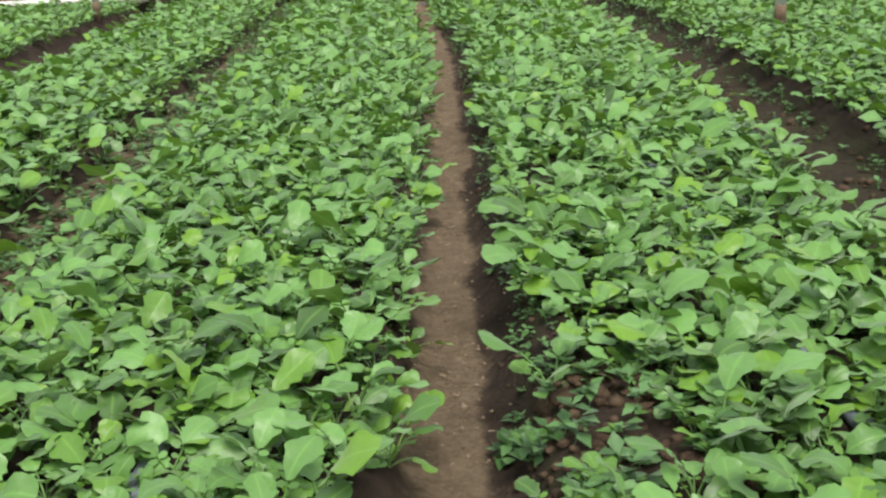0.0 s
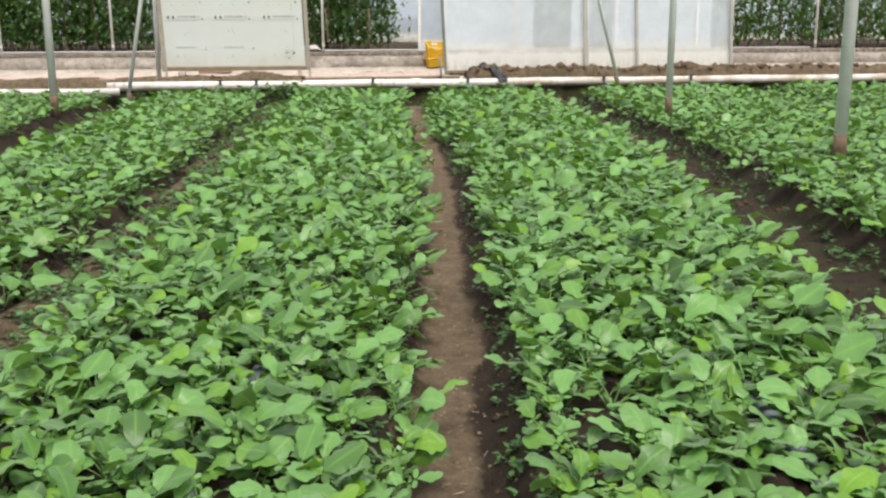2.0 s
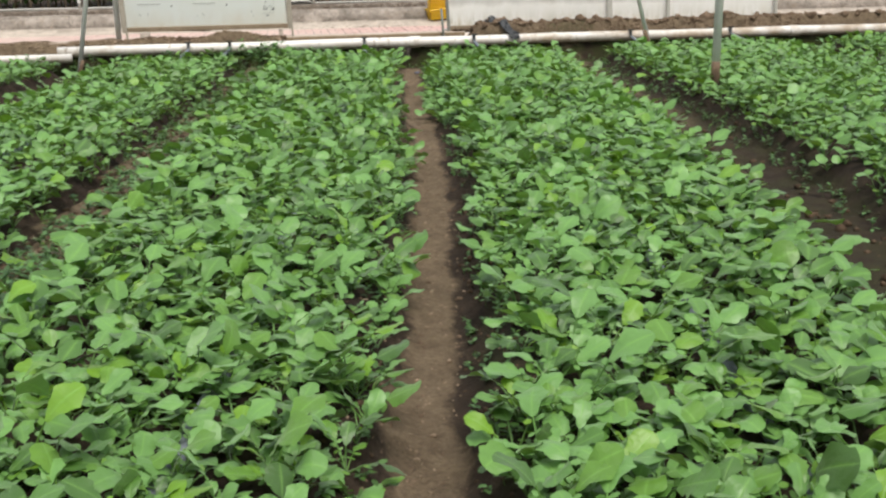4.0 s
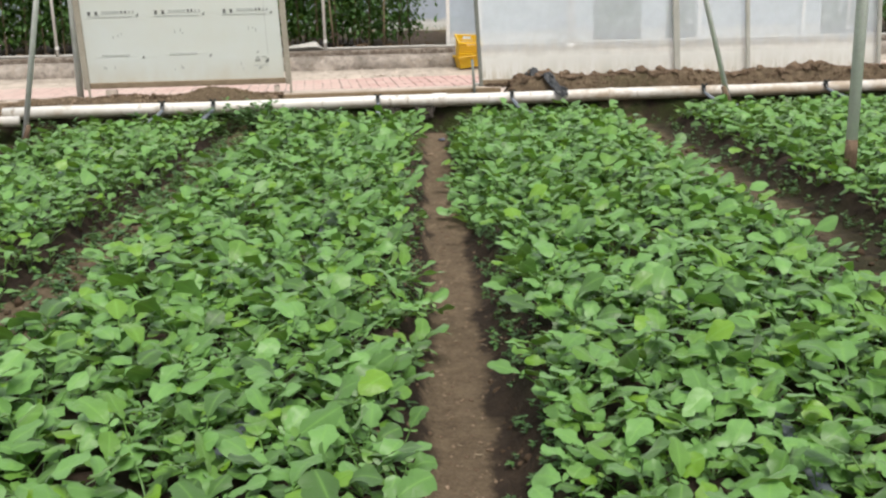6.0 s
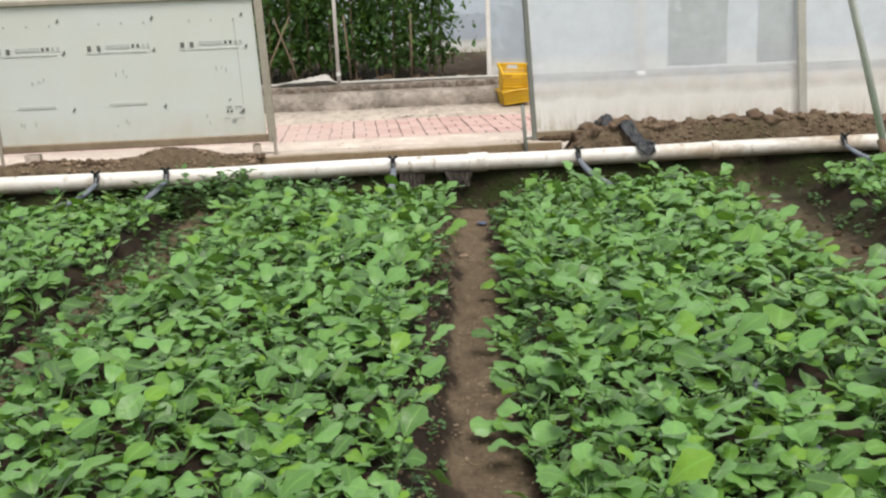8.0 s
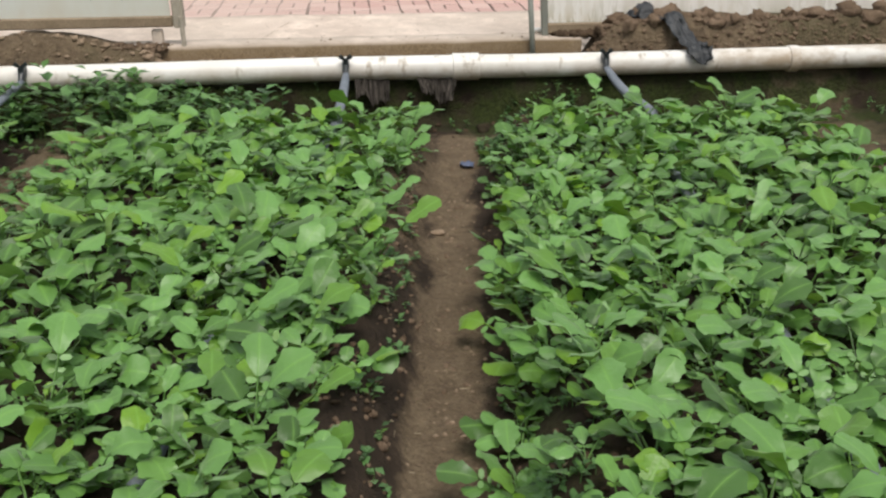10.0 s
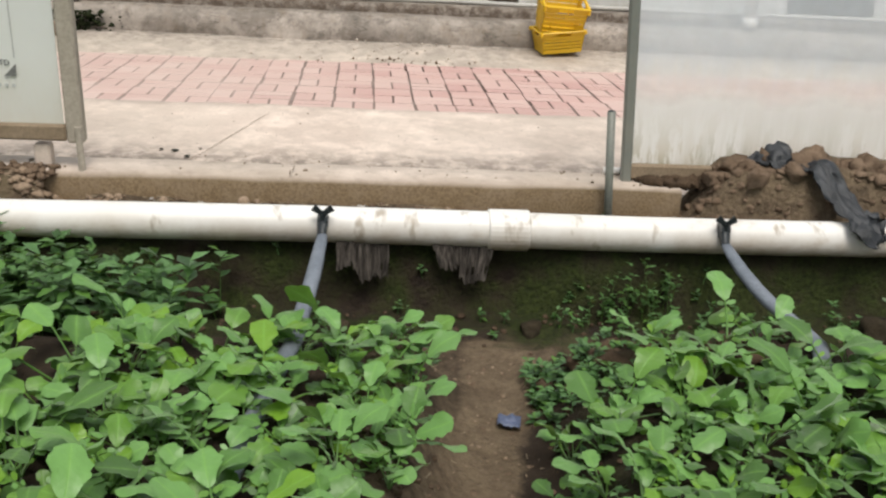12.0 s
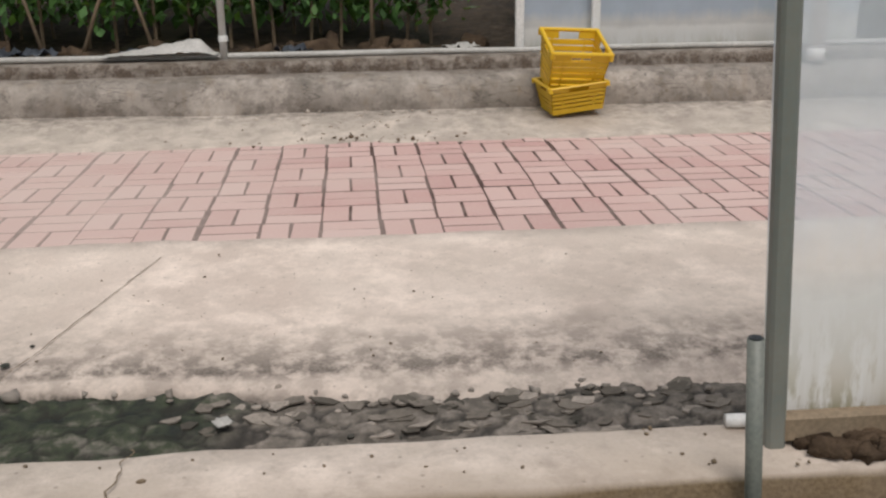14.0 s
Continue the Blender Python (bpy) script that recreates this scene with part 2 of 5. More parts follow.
BLACK = plain("black_plastic", (0.012, 0.014, 0.016), (0.03, 0.034, 0.04), 14, 0.4, 0.5, 0.006)
VALVE = plain("black_moulding", (0.012, 0.016, 0.018), (0.025, 0.03, 0.032), 14, 0.35, 0.1, 0.002)
HOSE = plain("grey_hose", (0.13, 0.15, 0.18), (0.22, 0.245, 0.28), 12, 0.55, 0.2, 0.003)
INK = plain("faded_ink", (0.10, 0.10, 0.095), (0.20, 0.20, 0.185), 30, 0.7, 0.05, 0.001)
STRAW = plain("dry_straw", (0.20, 0.15, 0.09), (0.42, 0.34, 0.23), 40, 0.8, 0.2, 0.002)
PALE_INK = plain("washed_ink", (0.46, 0.475, 0.45), (0.56, 0.565, 0.53), 30, 0.7, 0.05, 0.001)
PLANTER = plain("orange_brick", (0.27, 0.185, 0.125), (0.37, 0.27, 0.185), 11, 0.9, 0.5, 0.005)
PETAL = plain("violet_petal", (0.35, 0.12, 0.42), (0.5, 0.25, 0.55), 20, 0.6)
SHEET = plain("crumpled_white_sheet", (0.40, 0.38, 0.345), (0.52, 0.50, 0.46), 6, 0.6, 0.5, 0.01)
FILM = film_material("film_near", 0.62, (0.91, 0.955, 1.0), 0.4, 0.8)
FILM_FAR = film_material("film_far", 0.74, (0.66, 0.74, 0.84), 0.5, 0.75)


def pvc_pipe_material():
    """White pressure pipe with mud splashed on its underside and dark scuffs."""
    m = Nodes("splashed_pvc")
    z = m.axis(2)
    low = m.n.new("ShaderNodeMapRange")
    m.put(z, low.inputs[0])
    low.inputs[1].default_value, low.inputs[2].default_value, low.inputs[3].default_value, low.inputs[4].default_value = -0.05, 0.05, 1.0, 0.0
    splash = m.math("MULTIPLY", low.outputs[0], m.ramp(m.noise(7, 5, 0.7), (0.3, 0.25), (0.65, 1.0)))
    scuff = m.ramp(m.noise(16, 3, 0.6, stretch=(1.0, 0.5, 0.5)), (0.6, 0.0), (0.7, 0.75))
    c = m.mix(m.ramp(m.noise(2.2, 4), (0.4, 0.0), (0.75, 0.5)), (0.76, 0.745, 0.71), (0.60, 0.55, 0.47))
    c = m.mix(splash, c, (0.33, 0.24, 0.15))
    far = m.n.new("ShaderNodeMapRange")
    m.put(m.axis(0), far.inputs[0])
    far.inputs[1].default_value, far.inputs[2].default_value, far.inputs[3].default_value, far.inputs[4].default_value = 4.2, 5.2, 0.0, 0.2
    c = m.mix(m.ramp(m.math("ADD", m.noise(5, 6, 0.7, stretch=(0.6, 1.0, 1.0)), far.outputs[0]), (0.6, 0.0), (0.8, 0.85)), c, (0.36, 0.27, 0.18))
    c = m.mix(scuff, c, (0.30, 0.24, 0.17))
    return m.done(m.surface(c, 0.42, m.bump(m.noise(60, 3), 0.1, 0.002), 0, 0.45))


def paver_material():
    """Pink-red pavers, each its own tone, with cement dust trodden over them in drifts."""
    m = Nodes("red_paver")
    place = m.n.new("ShaderNodeNewGeometry").outputs["Position"]
    r = m.chance()
    c = m.ramp(r, (0.0, (0.50, 0.31, 0.28)), (0.5, (0.56, 0.375, 0.335)), (1.0, (0.595, 0.43, 0.385)))
    c = m.mix(m.ramp(m.noise(90, 4, 0.6, place), (0.45, 0.0), (0.8, 0.4)), c, (0.66, 0.50, 0.43))
    return m.done(m.surface(dusted(m, c, place), 0.9, m.bump(m.noise(140, 3, 0.6, place), 0.35, 0.003), 0, 0.25))


def dusted(m, c, place):
    """Cement dust trodden over the paving, thicker towards the panel."""
    dust = m.noise(1.3, 6, 0.65, place)
    x = m.n.new("ShaderNodeMapRange")
    m.put(m.axis(0, place), x.inputs[0])
    x.inputs[1].default_value, x.inputs[2].default_value, x.inputs[3].default_value, x.inputs[4].default_value = 0.2, 2.3, 0.24, 0.02
    return m.mix(m.ramp(m.math("ADD", dust, x.outputs[0]), (0.47, 0.0), (0.85, 0.65)), c, (0.59, 0.485, 0.425))


def joint_material():
    m = Nodes("joint_sand")
    c = m.ramp(m.noise(30, 5, 0.7), (0.35, (0.07, 0.042, 0.036)), (0.7, (0.15, 0.10, 0.085)))
    return m.done(m.surface(dusted(m, c, m.coord), 0.95, m.bump(m.noise(120, 3), 0.5, 0.003), 0, 0.2))


def panel_material():
    """An off-white sheet, yellowed and muddied at its foot."""
    m = Nodes("yellowed_sheet")
    z = m.axis(2)
    low = m.n.new("ShaderNodeMapRange")
    m.put(z, low.inputs[0])
    low.inputs[1].default_value, low.inputs[2].default_value, low.inputs[3].default_value, low.inputs[4].default_value = 0.0, 0.24, 0.6, 0.0
    c = m.mix(m.ramp(m.noise(1.6, 5), (0.35, 0.0), (0.7, 0.6)), (0.73, 0.755, 0.72), (0.70, 0.69, 0.60))
    mud = m.math("MULTIPLY", low.outputs[0], m.ramp(m.noise(3.5, 5, 0.6, stretch=(1.4, 1, 0.6)), (0.35, 0.1), (0.7, 0.9)))
    c = m.mix(mud, c, (0.52, 0.40, 0.24))
    body = m.blend(0.3, m.surface(c, 0.45, m.bump(m.noise(4, 3, 0.5), 0.3, 0.02), 0, 0.4), m.shader("ShaderNodeBsdfTranslucent", c))
    return m.done(body)


def sacking_material():
    """Rotten sacking: dark threads that run downwards, earth between them."""
    m = Nodes("grey_sacking")
    thread = m.noise(1.0, 5, 0.7, stretch=(95.0, 60.0, 7.0))
    c = m.ramp(thread, (0.35, (0.012, 0.01, 0.008)), (0.52, (0.06, 0.051, 0.043)), (0.72, (0.16, 0.138, 0.118)))
    return m.done(m.surface(c, 0.95, m.bump(thread, 0.9, 0.008), 0, 0.2))


SHARD = sacking_material()
PIPE, PAVER, PANEL = pvc_pipe_material(), paver_material(), panel_material()


# ---------- builders ----------
def mesh_of(name, verts, faces, material, smooth=False):
    me = bpy.data.meshes.new(name)
    me.from_pydata([tuple(v) for v in verts], [], [tuple(f) for f in faces])
    me.materials.append(material)
    if smooth:
        me.polygons.foreach_set("use_smooth", [True] * len(me.polygons))
    me.update()
    return me


def part(name, bm, material, parent=None, label="", smooth=False):
    """Links a bmesh as one mesh object under a thing or a part."""
    me = bpy.data.meshes.new(name)
    bmesh.ops.recalc_face_normals(bm, faces=bm.faces)
    bm.to_mesh(me)
    bm.free()
    me.materials.append(material)
    if smooth:
        me.polygons.foreach_set("use_smooth", [True] * len(me.polygons))
    ob = new(name, me)
    ob.parent = parent
    return tagged(ob, label)


def thing(name, at=(0, 0, 0), label="", category="", group="", kind=""):
    ob = new(name)
    ob.location = at
    return tagged(ob, label, category, group, kind)


def block(size, centre=(0, 0, 0), bevel=0.004, bm=None, turn=None):
    """A bevelled box."""
    bm = bm or bmesh.new()
    m = Matrix.Translation(centre) @ (turn or Matrix()) @ Matrix.Diagonal((*size, 1))
    made = bmesh.ops.create_cube(bm, size=1, matrix=m)["verts"]
    if bevel:
        edges = list({e for v in made for e in v.link_edges})
        bmesh.ops.bevel(bm, geom=edges, offset=bevel, segments=1, affect="EDGES", profile=0.5)
    return bm


def tube(points, radius, sides=10, bm=None, flat=1.0, cap=True):
    """A round bar along points; radius is one number or one for each point; flat squeezes it."""
    bm = bm or bmesh.new()
    pts = [Vector(p) for p in points]
    radii = radius if isinstance(radius, (list, tuple)) else [radius] * len(pts)
    rings = []
    for i, p in enumerate(pts):
        d = (pts[min(i + 1, len(pts) - 1)] - pts[max(i - 1, 0)]).normalized()
        side = d.cross(Vector((0, 0, 1)))
        side = side.normalized() if side.length > 1e-3 else Vector((1, 0, 0))
        up = side.cross(d).normalized()
        rings.append([bm.verts.new(p + radii[i] * (math.cos(a) * side + flat * math.sin(a) * up)) for a in (2 * math.pi * k / sides for k in range(sides))])
    for a, b in zip(rings, rings[1:]):
        for k in range(sides):
            bm.faces.new((a[k], a[(k + 1) % sides], b[(k + 1) % sides], b[k]))
    if cap:
        bm.faces.new(rings[0][::-1])
        bm.faces.new(rings[-1])
    return bm


def hash_noise(x, y, z=0.0):
    return noise.noise(Vector((x, y, z)))


def strip(name, xs, profile, material, wobble=0.0, dirt=None, label="", parent=None, kind=""):
    """A cast form that runs along x with the cross-section profile of (y, z), closed below."""
    verts, faces, marks = [], [], []
    n = len(profile)
    for x in xs:
        for j, (y, z) in enumerate(profile):
            wob = wobble[j] if isinstance(wobble, list) else wobble
            w = wob * (hash_noise(x * 1.7, y * 3, j) + 0.5 * hash_noise(x * 6, y * 9, j + 7))
            verts.append((x, y + w, z + (w * 0.6 if 0 < j < n - 1 else 0)))
            marks.append(dirt[j] if dirt else 0.0)
    for i in range(len(xs) - 1):
        for j in range(n - 1):
            a = i * n + j
            faces.append((a, a + n, a + n + 1, a + 1))
    me = mesh_of(name, verts, faces, material, True)
    at = me.attributes.new("dirt", "FLOAT", "POINT")
    at.data.foreach_set("value", marks)
    ob = new(name, me)
    ob.parent = parent
    return tagged(ob, label, "", "", kind)


# ---------- the lie of the land ----------
def ease(t):
    t = min(max(t, 0.0), 1.0)
    return t * t * (3 - 2 * t)


def path_x(y):
    """The middle of the trodden path between the two beds."""
    y = min(max(y, -0.5), 14.2)
    return -0.111 + 0.1681 * y - 0.00252 * y * y + float(np.interp(y, [2.0, 3.3, 4.8, 7.0, 8.6, 10.5], [-0.005, 0.0, 0.02, 0.05, 0.045, 0.0]))


def spread(y):
    """The beds draw together a little towards the start of the path."""
    return min(1.0, 0.80 + 0.0215 * max(y, 0.0))


# beds as (inner and outer edge measured from the path's middle), height of their tops
BEDS = {"far_left": (-5.6, -3.52), "left_outer": (-2.96, -1.77), "left": (-1.39, -0.12), "right": (0.195, 1.50),
        "right_outer": (2.10, 4.14), "far_right": (4.56, 6.2), "last_right": (6.65, 8.4)}
BED_TOP, BED_END = 0.17, 13.34


def floor_height(s):
    if -1.74 < s < -1.40:
        return 0.095
    return 0.02 if abs(s) < 0.4 else 0.04


def land(s, y):
    """Height of the soil at s from the path's middle and y along it, with marks of trodden ground and of mossy ground
    painted darker.
    """
    x = s + path_x(y)
    near, s = s, s / spread(y)
    base = floor_height(s)
    h = base
    for a, b in BEDS.values():
        inside = min(s - a, b - s) + 0.05 * hash_noise(s * 0.6, y * 2.2, 3)
        h = max(h, base + (BED_TOP - base) * ease((inside + 0.07) / 0.17))
    h = base + (h - base) * ease((BED_END + 0.06 - y) / 0.16)
    lumps = 0.016 * hash_noise(x * 5, y * 5, 1) + 0.012 * hash_noise(x * 14, y * 14, 2)
    calm = ease((abs(near) - 0.08) / 0.1)
    trodden = 1.0 - ease((abs(near - 0.045 * hash_noise(0, y * 1.3) - 0.03 * hash_noise(s * 2, y * 5, 14)) - 0.055 - 0.04 * hash_noise(s * 3, y * 4, 6)) / 0.07) if y < 13.6 else 0.0
    moss_shade = 0.0
    if y > 13.55:
        top = 0.235 + 0.055 * ease((2.0 - x) / 0.5) + 0.02 * hash_noise(x * 3, 2)
        if x > 2.36:
            top = 0.2 + (0.25 + 0.06 * hash_noise(x * 2.3, y, 5)) * ease((x - 2.34) / 0.2)
        elif x < 0.5:
            top = 0.2 + (0.175 + 0.04 * hash_noise(x * 2.3, y, 5)) * ease((0.5 - x) / 0.2) + 0.05 * math.exp(-((x + 0.1) / 0.35) ** 2)
        rise = ease((y - 13.795 - 0.06 * hash_noise(x * 2.6, 3.0)) / 0.06)
        h = h + (0.225 - h) * rise
        h += (top - 0.225) * ease((y - 13.89) / 0.1)
        # mossy band below the pipe, which also carries its painted shade
        moss_shade = ease((y - 13.5) / 0.08) * (1.0 - ease((y - 13.86) / 0.05))
        if y > 13.88:
            trodden = 0.75 if x > 2.36 or x < 0.5 else 0.6
    if y > 11.5 and -0.32 < s < -0.08 and y < 13.4:
        trodden = max(trodden, 0.55 * ease((y - 11.5) / 0.4))
    if 13.2 < y < 13.7 and -0.3 < s < 0.55:
        trodden = max(trodden, 0.5 * ease((y - 13.2) / 0.1) * ease((13.7 - y) / 0.12))
    if y > 14.2:
        h = 0.02
    if y > 18.35:
        h = 0.47
        trodden = 0.35
    sm = s + 0.06 * hash_noise(x * 4, y * 4, 12)
    if sm > 0.17 and sm < 0.3:
        moss_shade = max(moss_shade, 0.6 * ease((sm - 0.17) / 0.08))
    if -1.74 < s < -1.44:
        moss_shade = max(moss_shade, 0.3)
        trodden = max(trodden, 0.8)
    if 1.54 < s < 2.12:
        moss_shade = max(moss_shade, 0.45)
        trodden = max(trodden, 0.12 + 0.5 * ease((y - 8) / 2) * ease((2.0 - s) / 0.12))
    if 13.45 < y < 13.85:
        lumps += 0.03 * hash_noise(x * 9, y * 9, 8) * ease((y - 13.45) / 0.1) * (1 - ease((y - 13.74) / 0.05))
    return h + lumps * (0.35 + 0.65 * calm), trodden, moss_shade


def build_ground():
    def lines(*runs):
        out = []
        for a, b, step in runs:
            out += list(np.arange(a, b, step))
        return out + [runs[-1][1]]

    ss = lines((-220, -20, 40), (-20, -7, 2.6), (-7, -4, 0.15), (-4, -2.1, 0.06), (-2.1, 2.3, 0.045), (2.3, 4.5, 0.06), (4.5, 9, 0.15), (9, 25, 4), (25, 220, 39))
    ys = lines((-200, -10, 38), (-10, -1, 1.0), (-1, 0.6, 0.12), (0.6, 13.2, 0.05), (13.2, 14.22, 0.024), (14.22, 18.3, 0.4), (18.3, 18.42, 0.06), (18.42, 26, 0.3), (26, 240, 30))
    verts, trod, mossy = [], [], []
    for y in ys:
        for s in ss:
            h, t, m = land(s, y)
            verts.append((s + path_x(y), y, h))
            trod.append(t)
            mossy.append(m)
    n = len(ss)
    faces = [(j * n + i, j * n + i + 1, (j + 1) * n + i + 1, (j + 1) * n + i) for j in range(len(ys) - 1) for i in range(n - 1)]
    me = mesh_of("ground", verts, faces, SOIL, True)
    for name, values in (("trodden", trod), ("moss_shade", mossy)):
        me.attributes.new(name, "FLOAT", "POINT").data.foreach_set("value", values)
    return tagged(new("ground", me), "brown garden soil drawn up into raised beds with a trodden path", "soil", "", "structure")


build_ground()


def clods(name, count, place, sizes, material, label, seed, fine=2):
    """Crumbled lumps of earth, joined."""
    rnd = random.Random(seed)
    bm = bmesh.new()
    bmesh.ops.create_icosphere(bm, subdivisions=fine if sizes[1] > 0.02 else 1, radius=1)
    unit = np.array([v.co[:] for v in bm.verts])
    tris = np.array([[v.index for v in f.verts] for f in bm.faces])
    bm.free()
    verts, faces = [], []
    for k in range(count):
        x, y, z = place(rnd)
        r = rnd.uniform(*sizes) * (1 if rnd.random() < 0.8 else 1.5)
        off = rnd.uniform(0, 50)
        lump = np.array([1 + 0.75 * noise.noise(Vector(u) * 1.9 + Vector((off, 0, 0))) + 0.7 * noise.noise(Vector(u) * 4.3 + Vector((0, off, 0))) for u in unit])
        v = unit * lump[:, None] * r * np.array([rnd.uniform(0.8, 1.3), rnd.uniform(0.8, 1.2), rnd.uniform(0.6, 0.9)])
        faces.append(tris + len(verts) * len(unit))
        verts.append(v + (x, y, z + r * 0.25))
    me = mesh_of(name, np.concatenate(verts), np.concatenate(faces).tolist(), material, True)
    return tagged(new(name, me), label, "soil", "", "stuff")


def on_land(x, y):
    return land(x - path_x(y), y)[0]


def mound(rnd):
    x = rnd.uniform(2.45, 8.2)
    y = rnd.uniform(13.97, 14.13)
    return x, y, on_land(x, y) - 0.005


def left_mound(rnd):
    x = rnd.uniform(-3.0, 0.5) if rnd.random() < 0.8 else rnd.uniform(0.3, 0.62)
    y = rnd.uniform(13.95, 14.03)
    return x, y, on_land(x, y)


def bed_face(rnd):
    y = rnd.uniform(1.0, 13.3)
    s = rnd.choice((-1, 1, 1)) * rnd.uniform(0.11, 0.36)
    return s + path_x(y), y, land(s, y)[0]


def pipe_strip(rnd):
    x = rnd.uniform(0.4, 2.4)
    y = rnd.uniform(13.945, 14.03)
    return x, y, on_land(x, y)


clods("soil_clods", 2600, lambda rnd: (lambda x, y: (x, y, on_land(x, y) - 0.004))(rnd.uniform(2.4, 6.4), rnd.uniform(13.90, 14.13)), (0.003, 0.014), MOUND, "loose brown crumbs heaped along the foot of the film wall", 4, 1)
clods("soil_clods", 150, mound, (0.014, 0.04), MOUND, "large brown clods on the heap by the film wall", 9)
clods("soil_clods", 420, left_mound, (0.004, 0.014), PALE_CLOD, "dry pale clods heaped at the foot of the sheet panel", 5)
clods("soil_crumbs", 1500, bed_face, (0.003, 0.01), CLOD, "dark crumbs of earth on the sides of the beds", 6)
clods("soil_crumbs", 500, lambda rnd: (lambda y, s: (s + path_x(y), y, land(s, y)[0]))(rnd.triangular(4.0, 13.3, 12.5), rnd.uniform(-0.3, -0.1)), (0.003, 0.009), MOUND, "brown crumbs slipped down the side of the bed", 27)
def furrows(rnd):
    y = rnd.uniform(1.8, 13.3)
    s = spread(y) * rnd.choice((rnd.gauss(-1.58, 0.09), rnd.gauss(1.80, 0.13), rnd.gauss(-1.58, 0.09)))
    return s + path_x(y), y, land(s, y)[0]


clods("panel_soil", 1500, lambda rnd: (lambda x: (x, rnd.uniform(13.99, 14.1), rnd.uniform(0.35, 0.385 + 0.06 * hash_noise(x * 1.7, 2))))(rnd.uniform(-1.4, 0.4)), (0.004, 0.013), MOUND, "dry brown earth heaped on the ledge under the sheet panel", 29, 1)
clods("dark_moss", 240, lambda rnd: (rnd.gauss(-0.55, 0.09), rnd.uniform(17.88, 17.93), rnd.uniform(0.28, 0.42)), (0.005, 0.015), DARK_MOSS, "dark moss growing on the low wall by the planter", 30, 1)
clods("soil_crumbs", 900, furrows, (0.006, 0.02), CLOD, "crumbs of earth lying in the furrows", 8)
clods("soil_crumbs", 170, pipe_strip, (0.003, 0.009), MOUND, "dry crumbs and grit between the pipe and the ledge", 7)

# ---------- beyond the pipe: ledge, gutter, apron, pavers, low wall ----------
XS = [x * 0.15 for x in range(-64, -10)] + [x * 0.045 for x in range(-33, 112)] + [x * 0.15 for x in range(34, 95)]


def cap_strip(ob, n):
    """Closes both ends of a strip."""
    bm = bmesh.new()
    bm.from_mesh(ob.data)
    bm.verts.ensure_lookup_table()
    total = len(bm.verts)
    bm.faces.new([bm.verts[i] for i in range(n)])
    bm.faces.new([bm.verts[i] for i in range(total - 1, total - n - 1, -1)])
    bmesh.ops.recalc_face_normals(bm, faces=bm.faces)
    bm.to_mesh(ob.data)
    bm.free()
    return ob


ledge_profile = [(14.05, 0.05), (14.047, 0.2), (14.045, 0.352), (14.06, 0.368), (14.15, 0.37), (14.225, 0.37), (14.243, 0.355), (14.245, 0.02)]
# high marks on the front face paint its shade along with the dirt
ledge = strip("ledge", [x * 0.06 for x in range(-160, 40)] + [2.385], ledge_profile, LEDGE, 0.009, [1, 1, 0.95, 0.25, 0, 0, 0.2, 0.8],
              "low worn concrete ledge along the gutter, its front browned for stain and shade", None, "structure")
cap_strip(ledge, len(ledge_profile))

gutter = strip("gutter", XS, [(14.24, 0.04), (14.33, 0.045), (14.45, 0.05), (14.58, 0.05), (14.74, 0.055), (14.92, 0.06)], MUD, 0.02, None,
               "concrete gutter choked with dark cracked mud", None, "structure")
apron = strip("apron", XS, [(14.89, 0.02), (14.89, 0.085), (14.92, 0.115), (14.975, 0.135), (15.03, 0.145), (15.11, 0.155), (15.34, 0.175), (15.60, 0.197), (15.85, 0.219), (15.925, 0.2295), (15.94, 0.205)],
              CONCRETE, [0, 0.05, 0.05, 0.03, 0.02, 0.012, 0.006, 0.004, 0.004, 0.012, 0.012], [1, 0.9, 0.5, 0.35, 0.9, 0.62, 0.06, 0, 0, 0, 0.2], "pale sloping concrete apron with stained edge", None, "structure")
for v in apron.data.vertices:
    # the edge is eaten away farther towards one end
    v.co.y += (0.11 * ease((1.55 - v.co.x) / 0.9) + 0.02 * hash_noise(v.co.x * 11, 3)) * ease((15.2 - v.co.y) / 0.35)
tagged(gutter, "", "gutter"), tagged(apron, "", "concrete")
PAVE_Y, PAVE_ROWS, CELL = 15.915, 8, 0.2075
paver_bed = strip("pavement", XS, [(15.905, 0.2215), (16.2, 0.2217), (16.8, 0.2217), (17.6, 0.2217)], joint_material(), 0.0, None,
                  "walkway of pink-red pavers laid in basket weave", None, "structure")
tagged(paver_bed, "", "paving")
back_strip = strip("concrete_strip", XS, [(17.40, 0.20), (17.43, 0.2285), (17.58, 0.247), (17.74, 0.285), (18.0, 0.306)], STRIP, [0.06, 0.06, 0.02, 0.02, 0.02], [0.2, 0, 0, 0.25, 0.8],
                   "rough pale concrete strip behind the pavers", None, "structure")
low_wall = strip("low_wall", XS, [(17.89, 0.20), (17.90, 0.26), (17.91, 0.33), (17.935, 0.40), (17.98, 0.452), (18.06, 0.47), (18.18, 0.468)], OLD_WALL, [0.05, 0.06, 0.05, 0.035, 0.03, 0.02, 0.0],
                 [0.95, 0.7, 0.25, 0, 0, 0.3, 1.0], "low rounded wall of weathered grey concrete", None, "structure")
lip = strip("wall_lip", XS, [(18.13, 0.45), (18.14, 0.50), (18.15, 0.527), (18.2, 0.535), (18.33, 0.535), (18.35, 0.44)], OLD_WALL, 0.012,
            [1, 1, 0.95, 0.6, 0.2, 0], "dark stained concrete lip on the low wall", None, "structure")
tagged(low_wall, "", "wall"), tagged(lip, "", "wall")


